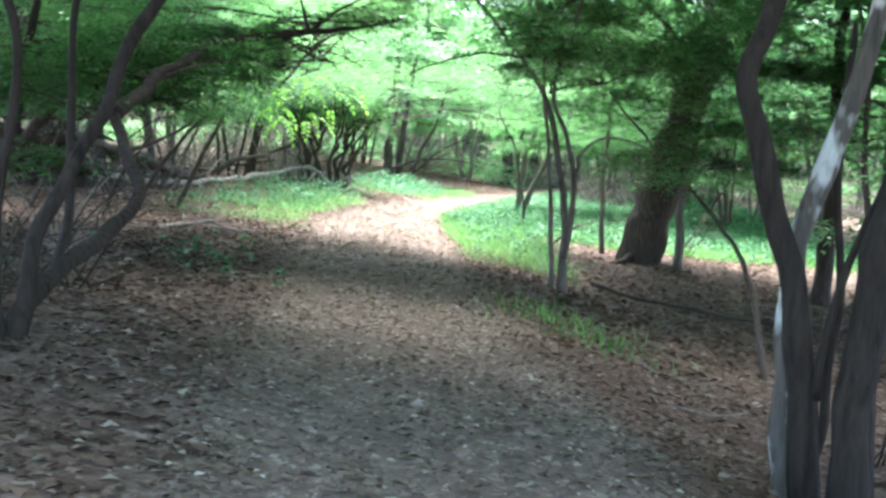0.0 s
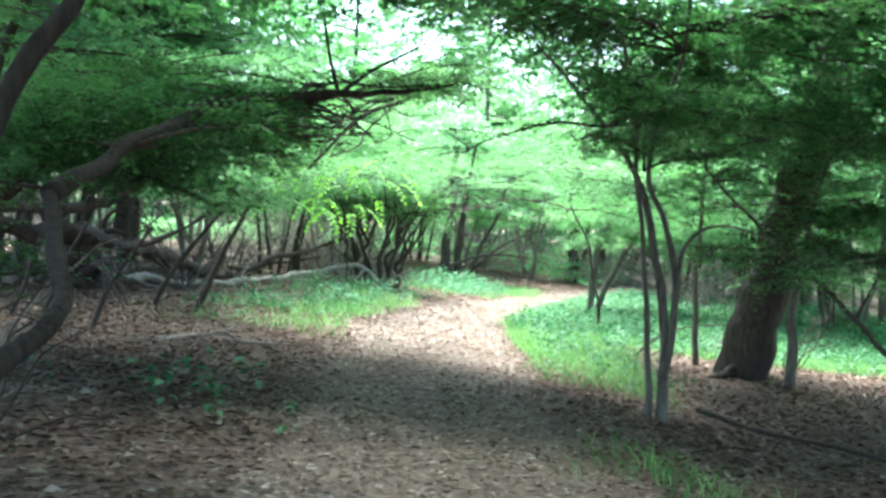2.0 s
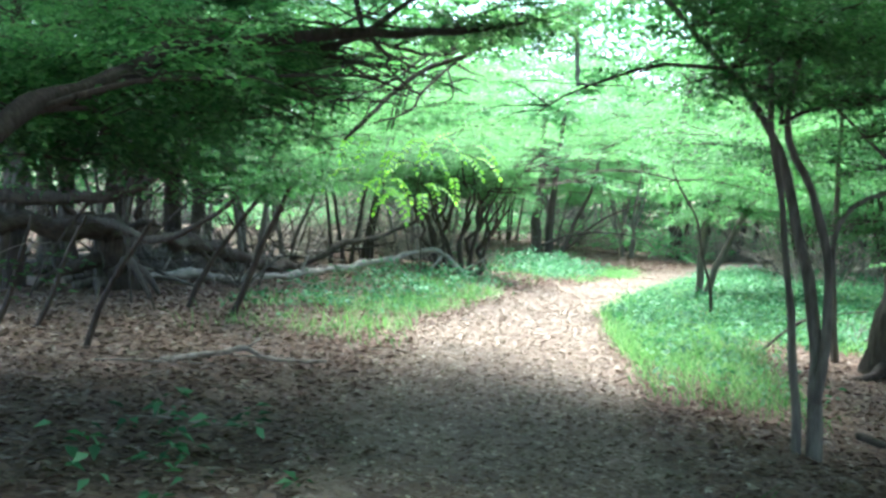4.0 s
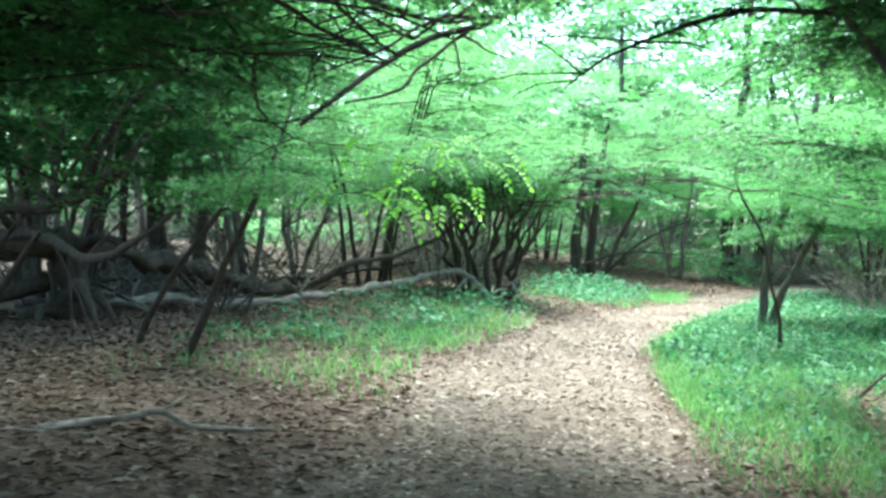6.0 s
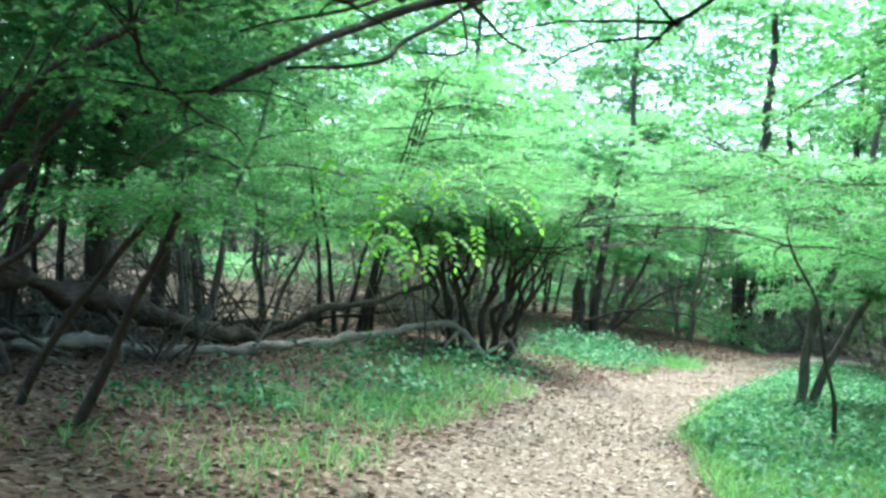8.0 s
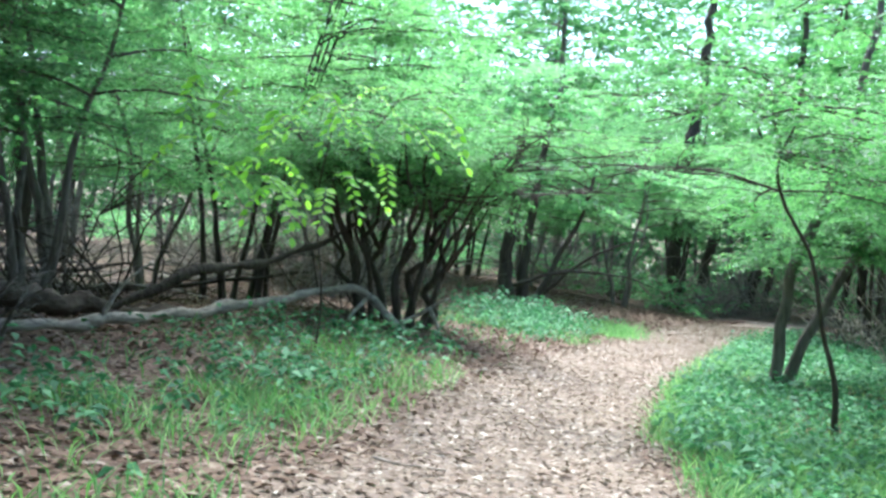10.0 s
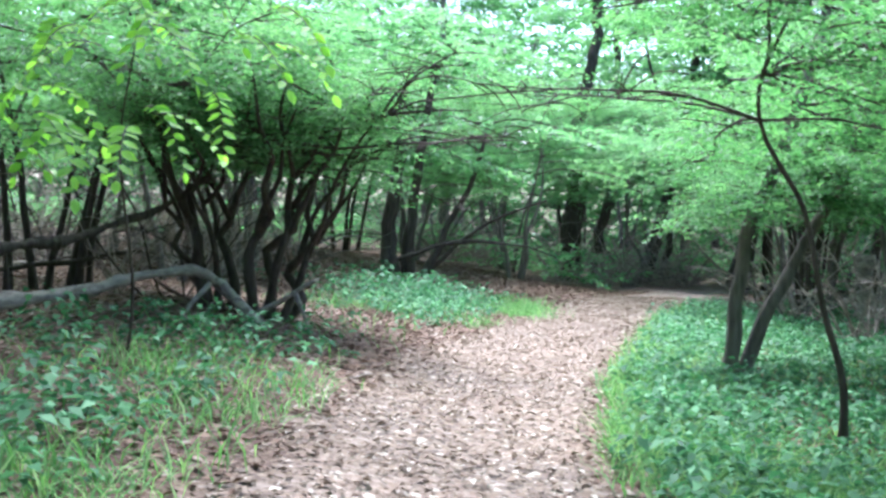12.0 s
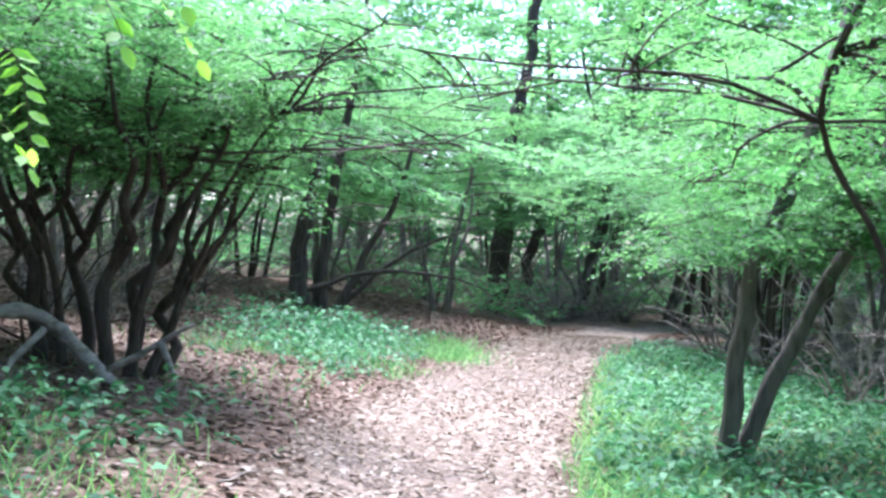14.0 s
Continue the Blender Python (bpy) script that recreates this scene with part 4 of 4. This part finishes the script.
wood = random.Random(21)
FIXED = [  # (kind, x, y, turn, size)
    (8, -7.4, 33.2, 0, 1.0), (8, -4.9, 36.2, 70, 1.05), (8, -4.3, 39.2, 140, 0.95), (9, -7.2, 40.5, 200, 1.05), (8, -1.4, 45.2, 250, 1.0), (9, 1.2, 48.6, 20, 1.1), (9, 5.2, 50.2, 100, 1.1), (9, 6.6, 41.2, 170, 1.0), (8, 1.2, 44.4, 60, 1.0), (9, 8.0, 45.6, 0, 1.0), (8, 6.2, 34.8, 80, 0.95), (9, 8.4, 30.0, 230, 1.0), (8, -6.4, 26.6, 130, 1.0), (9, -7.2, 22.2, 20, 1.0),
    # kind 7 rows are added trees, placed by where their shade should fall
    (7, -11.8, 29.5, 30, 1.1), (7, -13.0, 23.8, 110, 1.1), (7, -4.9, 11.0, 200, 1.15), (7, 4.9, 10.8, 320, 1.15), (7, 6.0, 17.6, 100, 0.9), (7, 8.8, 50.8, 40, 1.0),
    (5, 1.2, 57.0, 0, 1.1), (0, -3.0, 46.0, 80, 1.0), 
    (6, -5.0, 44.5, 90, 1.0), (2, 9.2, 40.5, 10, 1.0), (2, -5.6, 31.5, 20, 1.05), (0, 7.4, 36.0, 0, 0.95), (1, 8.4, 32.6, 220, 1.0),
    (2, 5.4, 37.0, 80, 1.0), (0, 8.0, 37.5, 150, 1.0), (1, 7.9, 43.0, 20, 1.0), (2, 8.9, 47.5, 60, 1.1), (1, -6.8, 28.3, 260, 1.0), (1, 7.6, 50.4, 90, 1.1), (0, 3.8, 54.5, 50, 1.25), (6, 6.0, 57.0, 0, 1.0), (6, 10.0, 53.0, 90, 1.0), 
    (3, -9.2, 17.0, 10, 0.9), (3, -9.4, 25.0, 250, 0.9),
    (1, 5.5, 9.5, 30, 1.0), (1, 6.2, 16.0, 180, 1.0), (0, 7.8, 18.5, 60, 1.0), (1, -7.2, 12.0, 0, 1.0), (1, -8.2, 20.4, 140, 1.1), (1, 9.5, 28.0, 300, 1.1), (0, 7.3, 28.5, 300, 0.9), (2, 10.2, 22.5, 10, 1.0),
    (2, -8.6, 24.3, 40, 1.2), (0, -8.9, 27.6, 70, 1.1), (1, -4.7, 4.0, 40, 0.9), (1, 4.4, 1.5, 120, 0.9), (1, -5.4, 9.6, 75, 0.95),
    # more added shade casters, beside and behind the start of the walk
    (7, 4.6, 4.6, 0, 1.0), (7, -5.2, 6.0, 80, 1.0), (7, -4.2, -1.5, 40, 1.0), (7, 3.8, -3.0, 200, 1.0), (7, 8.5, 7.5, 0, 1.0), (7, -9.0, 9.0, 0, 1.0), (7, -0.5, -6.0, 0, 1.0),
    (7, -7.7, 26.2, 60, 1.05), (7, -8.2, 21.2, 130, 1.1), (7, -9.8, 33.5, 200, 1.0), (7, 6.4, 16.4, 20, 0.75), (7, 5.2, 12.0, 160, 1.0), (7, 9.6, 44.6, 0, 0.8),
    (3, 9.2, 30.5, 40, 0.9), (3, 8.2, 34.5, 140, 0.9), (3, 11.5, 26.0, 200, 0.9), (4, 9.0, 13.5, 10, 0.8), (1, 7.5, 13.2, 60, 1.0), (3, 10.5, 20.0, 60, 0.9),
]
for row in FIXED:
    set_out(*row)
spots = [(r[1], r[2]) for r in FIXED]
tries = 0
while len(spots) < 165 and tries < 6000:
    tries += 1
    y = wood.uniform(14, 84)
    x = wood.uniform(-10 - 0.4 * y, 10 + 0.4 * y)
    if y < 32 and abs(x) < 10 or abs(x - np.interp(y, TRAIL_Y, TRAIL_X)) < 2.6 or (38 < y < 47 and 0 < x < 8) or (y < 50 and -4 < x < 3):
        continue
    if min((x - a) ** 2 + (y - b) ** 2 for a, b in spots) < 2.2 ** 2:
        continue
    spots.append((x, y))
    far = y > 36 or abs(x) > 9
    pick = wood.choice((5, 6)) if far else wood.choice((0, 1, 2))
    if wood.random() < (0.3 if y > 48 else 0.04):
        pick = wood.choice((3, 4))
    set_out(pick, x, y, wood.uniform(0, 360), wood.uniform(0.85, 1.2))


# ---- dead brush: grey leafless shrubs ----
def brush_kind(seed, n, height, mat, joined=False):
    g = np.random.default_rng(seed)
    t = thing("dead_shrub", 0, 0, 0, "leafless grey shrub of tangled dry twigs", "shrub", "dead brush")
    tw = Shape()
    for s in range(n):
        a, ln = g.uniform(-3.14, 3.14), g.uniform(0.4, 1.1) * height
        pts = curve_points(g, (g.normal(0, 0.15), g.normal(0, 0.15), -0.05), a, ln, g.uniform(0.6, 2.0), 0.8, 5, 0.2)
        thick = g.uniform(0.012, 0.026)
        if joined:
            tw.tube(pts, thick, 0.006, 4, s, 0.1, 0.6)
        else:
            part("stem", Shape().tube(pts, thick, 0.005, 5, s, 0.1, 0.25).mesh("stem", mat), t)
        for q in range(2 if joined else 4):
            k = int(g.integers(1, 4))
            tw.tube(curve_points(g, pts[k], a + g.normal(0, 1.0), ln * 0.5, g.uniform(-0.1, 1.0), 0.6, 4, 0.25), 0.008, 0.003, 3, q, 0, 0.5 if joined else 0.25)
    tagged(part("branchwork", tw.mesh("branchwork", mat), t), kind="stuff")
    return t


BRUSH = [brush_kind(31, 9, 1.3, TWIG), brush_kind(32, 12, 1.0, BARK_GREY), brush_kind(33, 8, 1.6, BARK_DARK),
         brush_kind(34, 16, 1.7, TWIG, True), brush_kind(35, 14, 2.2, BARK_GREY, True)]
brush_used = [0] * 5


def set_brush(k, x, y, turn, size):
    m = pose(x, y, down(x, y), 0, 0, turn) @ Matrix.Diagonal((size, size, size, 1))
    if brush_used[k]:
        copy_thing(BRUSH[k], Matrix.Identity(4)).matrix_basis = m
    else:
        BRUSH[k].matrix_basis = m
    brush_used[k] += 1


for k, x, y, turn, size in [(0, 5.0, 33.0, 0, 1.1), (0, 5.8, 34.2, 70, 1.2), (0, 6.6, 33.0, 130, 1.2), (1, 4.6, 35.0, 20, 1.0), (0, 4.6, 32.4, 200, 1.0), (1, 5.3, 31.4, 300, 1.2), (2, -3.6, 30.6, 0, 0.9), (0, -4.3, 30.2, 50, 0.9), 
                            (2, -2.9, 9.3, 0, 0.6), (0, -3.4, 10.4, 50, 0.7), (2, -3.2, 8.6, 100, 0.6), (1, 3.7, 23.0, 30, 0.6), (2, 4.8, 22.0, 50, 0.7), (2, 3.4, 8.4, 10, 0.6), (1, 4.9, 18.6, 10, 0.6)]:
    set_brush(k, x, y, turn, size)
for i in range(170):
    y = wood.uniform(17, 66)
    x = wood.uniform(-6.0 - 0.3 * y, 4.0 + 0.3 * y)
    if abs(x - np.interp(y, TRAIL_Y, TRAIL_X)) < 2.4 or (y < 33 and x > -4.5) or (y < 31 and -10.5 < x < 0) or (y < 47 and -3.0 < x < 2.6) or (38 < y < 45 and 1 < x < 7):
        continue
    set_brush(wood.choice((3, 3, 4)), x, y, wood.uniform(0, 360), wood.uniform(0.7, 1.3))
for i in range(84):
    if i % 2:
        x, y = wood.uniform(-9, 0.6), wood.uniform(36.5, 52)
    else:
        x, y = wood.uniform(-2, 15), wood.uniform(47, 62)
    if abs(x - np.interp(y, TRAIL_Y, TRAIL_X)) > 1.7 and not (-3.0 < x < 2.6 and y < 47):
        set_brush(wood.choice((3, 3, 3, 4)), x, y, wood.uniform(0, 360), wood.uniform(0.8, 1.3))
for i in range(22):
    x, y = wood.uniform(-10.0, -5.6), wood.uniform(22.0, 31.0)
    set_brush(wood.choice((1, 2, 2)), x, y, wood.uniform(0, 360), wood.uniform(0.8, 1.2))
for i in range(26):
    x, y, a, ln = wood.uniform(-13, -6.8), wood.uniform(19, 40), wood.uniform(-0.7, 0.9), wood.uniform(1.2, 3.5)
    if (x + 5.2) ** 2 + (y - 18.5) ** 2 < 5:
        continue
    pts = [(x + ln * u * math.cos(a), y + ln * u * math.sin(a), down(x + ln * u * math.cos(a), y + ln * u * math.sin(a)) + 0.05 + 0.5 * u * wood.random()) for u in (0, 0.3, 0.65, 1)]
    log("grey fallen branch among dead brush", pts, wood.uniform(0.03, 0.07), 0.015, wood.choice((BARK_GREY, DEAD_WOOD, BARK_DARK)), "fallen_branch", sides=7)


# ---- ground cover ----
def far_wood():
    """Leaf masses of the wood behind, out of reach of single trees."""
    g = np.random.default_rng(77)
    n = 36000
    y = g.uniform(68, 120, n)
    x = g.uniform(-1, 1, n) * (20 + 0.55 * y)
    z = 0.2 + 32 * g.random(n) ** 1.5
    c = np.stack([x, y, z], 1)
    return sprays(g, c, g.uniform(-3.14, 3.14, n), g.normal(0, 0.2, n), np.full(n, 1.7), 7, 0.6, 0.36)


def low_growth():
    """Knee-high leafy growth on the shaded floor beyond the bend."""
    g = np.random.default_rng(78)
    n = 5200
    x, y = g.uniform(-16, 20, n), g.uniform(45, 70, n)
    keep = (np.abs(x - np.interp(y, TRAIL_Y, TRAIL_X)) > 2.0) & (np.sin(0.9 * x + 1.4 * np.sin(0.5 * y)) + np.sin(0.7 * y + x) > -0.3)
    x, y = x[keep], y[keep]
    k = len(x)
    c = np.stack([x, y, ground_z(x, y) + g.uniform(0.1, 0.9, k)], 1)
    return sprays(g, c, g.uniform(-3.14, 3.14, k), g.normal(0.1, 0.2, k), np.full(k, 0.6), 7, 0.2, 0.12)


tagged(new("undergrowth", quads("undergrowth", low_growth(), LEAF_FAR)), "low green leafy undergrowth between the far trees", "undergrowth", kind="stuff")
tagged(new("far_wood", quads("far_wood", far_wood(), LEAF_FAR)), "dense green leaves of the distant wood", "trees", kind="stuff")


def scatter(g, n, x0, x1, y0, y1):
    return g.uniform(x0, x1, n), g.uniform(y0, y1, n)


def litter(seed, n, box, size, on_trail, mat, lift):
    g = np.random.default_rng(seed)
    x, y = scatter(g, n, *box)
    s = np.abs(trail_side(x, y))
    keep = (s < 1.1) if on_trail else (s > 0.85 + 0.4 * g.random(n))
    x, y = x[keep], y[keep]
    k = len(x)
    a = g.uniform(-3.14, 3.14, k)
    f = np.stack([np.cos(a), np.sin(a), g.normal(0, 0.12, k)], 1)
    up = np.stack([g.normal(0, 0.2, k), g.normal(0, 0.2, k), np.ones(k)], 1)
    f = unit(f)
    nn = unit(up - f * (up * f).sum(1, keepdims=True))
    p = np.stack([x, y, ground_z(x, y) + lift * g.random(k)], 1)
    ln = g.uniform(0.5, 1.25, k) * size
    return blades(p, f, nn, ln, ln * g.uniform(0.4, 0.75, k), 0.16, 0.1)


tagged(new("leaf_litter", quads("leaf_litter", litter(41, 190000, (-8.0, 7.0, 3.0, 46.0), 0.085, False, LITTER, 0.02), LITTER)), "brown and grey dead leaves covering the forest floor", "leaf litter", kind="stuff")
tagged(new("trail_litter", quads("trail_litter", litter(42, 150000, (-3.2, 5.0, 3.0, 44.0), 0.05, True, CHIPS, 0.012), CHIPS)), "pale trodden bits of dead leaf on the trail", "leaf litter", kind="stuff")


tagged(new("fallen_leaves", quads("fallen_leaves", litter(43, 34000, (-3.2, 5.0, 3.0, 44.0), 0.075, True, CHIPS, 0.015), CHIPS)), "whole brown leaves strewn over the trail", "leaf litter", kind="stuff")


def patch_noise(x, y, s=0.9):
    return 0.5 + 0.25 * (np.sin(1.9 * s * x + 1.3 * np.sin(1.1 * s * y)) + np.sin(1.7 * s * y + 1.9 * np.sin(0.8 * s * x + 0.5)))


def grass_cover(x, y):
    """How thick the grass stands: verges of the clearing and a few small patches."""
    e, off = trail_side(x, y), x - np.interp(y, TRAIL_Y, TRAIL_X)
    half = np.interp(y, TRAIL_Y, TRAIL_HALF)
    right = (1 - 0.5 * smooth(1.6, 2.4, e) * smooth(23, 27, y)) * smooth(0.95, 1.2, e) * smooth(15.5, 19, y) * (1 - smooth(36, 39, y)) * (1 - 0.9 * np.exp(-(((x - 3.6) / 1.6) ** 2) - ((y - 18.5) / 2.6) ** 2))
    right = right * (1 - smooth(1.7, 2.5, x) * (1 - smooth(21.2, 23.5, y)))
    left = (1 - 0.2 * smooth(17, 20, y) * (1 - smooth(26, 29, y))) * smooth(0.95, 1.25, -e) * smooth(16.5, 21, y) * (1 - 0.9 * smooth(25, 28, y) * (1 - smooth(32, 34.5, y))) * (1 - smooth(37, 40, y)) * (0.1 + 0.7 * patch_noise(x + 3, y, 2.3) * smooth(0.2, 0.6, patch_noise(x, y, 1.1))) * (1 - smooth(1.2, 3.0, -off - half - 0.03 * (y - 20)))
    left = left * (1 - np.exp(-(((x + 2.9) / 1.3) ** 2) - ((y - 29.8) / 1.8) ** 2))
    small = 0.24 * np.exp(-(((x - 1.45) / 0.5) ** 2) - ((y - 10.9) / 0.75) ** 2) + 0.12 * np.exp(-(((x - 1.0) / 0.3) ** 2) - ((y - 11.6) / 0.5) ** 2)
    tuft = 1.3 * np.exp(-(((x - 0.75) / 0.35) ** 2) - ((y - 37.2) / 1.2) ** 2)
    return np.clip((right + left) * (0.25 + 0.9 * patch_noise(x, y)), 0, 1) + np.clip(small + tuft, 0, 1)


def grass(seed, n):
    g = np.random.default_rng(seed)
    x, y = scatter(g, n, -6.5, 9.5, 9.0, 40.0)
    y = np.where(g.random(n) < 0.25, 9 + 0.6 * (y - 9), y)
    keep = g.random(n) < grass_cover(x, y)
    x, y = x[keep], y[keep]
    x, y = x + g.normal(0, 0.03, len(x)), y + g.normal(0, 0.03, len(x))
    k = len(x)
    a = g.uniform(-3.14, 3.14, k)
    f = unit(np.stack([np.cos(a) * 0.6, np.sin(a) * 0.6, g.uniform(0.5, 1.6, k)], 1))
    up = unit(np.stack([-np.sin(a), np.cos(a), np.full(k, 0.2)], 1))
    nn = unit(np.cross(f, up))
    ln = g.uniform(0.09, 0.33, k)
    return blades(np.stack([x, y, ground_z(x, y) - 0.01], 1), f, nn, ln, g.uniform(0.008, 0.016, k), 0.2, 0.35)


tagged(new("grass", quads("grass", grass(51, 380000), GRASS)), "bright green woodland grass beside the trail", "grass", kind="stuff")


def herb_cover(x, y):
    e = trail_side(x, y)
    off = -(x - np.interp(y, TRAIL_Y, TRAIL_X)) - np.interp(y, TRAIL_Y, TRAIL_HALF)
    right = smooth(1.05, 1.5, e) * (0.4 + 0.6 * smooth(20, 25, y)) * smooth(16, 19, y) * (1 - 0.9 * np.exp(-(((x - 3.6) / 1.6) ** 2) - ((y - 18.5) / 2.6) ** 2)) * (1 - smooth(37, 40, y))
    left = smooth(0.15, 0.9, off) * smooth(18, 23, y) * (1 - smooth(26.5, 28.5, y)) * (1 - smooth(1.5, 2.8, off)) * 0.65 * smooth(0.2, 0.55, patch_noise(x, y, 1.3))
    bank = 0.9 * np.exp(-(((x + 0.9) / 1.0) ** 2) - ((y - 35.5) / 2.6) ** 2) * smooth(0.1, 0.6, off)
    bank = bank + 0.12 * np.exp(-(((x + 2.2) / 1.4) ** 2) - ((y - 39.0) / 1.8) ** 2)
    near = 0.07 * np.exp(-(((x + 2.3) / 0.7) ** 2) - ((y - 11) / 1.6) ** 2)
    right = right * (1 - smooth(1.7, 2.5, x) * (1 - smooth(21.2, 23.5, y)))
    return np.clip((right + left) * (0.35 + 0.8 * patch_noise(x, y, 1.7)) + bank + near, 0, 1)


def herbs(seed, n):
    g = np.random.default_rng(seed)
    x, y = scatter(g, n, -6.5, 9.5, 9.0, 41.0)
    keep = g.random(n) < herb_cover(x, y)
    x, y = x[keep], y[keep]
    k, per = len(x), 6
    h = g.uniform(0.08, 0.34, k) * np.where(x < -1.5, 1.3, 1.0) * (1 + 0.9 * np.exp(-(((x + 0.9) / 1.2) ** 2) - ((y - 35.5) / 2.8) ** 2))
    a = g.uniform(-3.14, 3.14, (k, per))
    u = g.uniform(0.35, 1.0, (k, per))
    base = np.stack([x, y, ground_z(x, y)], 1)[:, None] + np.stack([0.03 * np.cos(a), 0.03 * np.sin(a), h[:, None] * u], -1)
    f = np.stack([np.cos(a), np.sin(a), g.normal(-0.1, 0.3, (k, per))], -1).reshape(-1, 3)
    up = np.stack([g.normal(0, 0.3, k * per), g.normal(0, 0.3, k * per), np.ones(k * per)], 1)
    f = unit(f)
    nn = unit(up - f * (up * f).sum(1, keepdims=True))
    ln = g.uniform(0.045, 0.115, k * per)
    return blades(base.reshape(-1, 3), f, nn, ln, ln * g.uniform(0.45, 0.65, k * per), 0.15, 0.2)


tagged(new("ground_cover", quads("ground_cover", herbs(61, 46000), HERB)), "low blue-green leafy herbs beside the trail", "ground cover", kind="stuff")
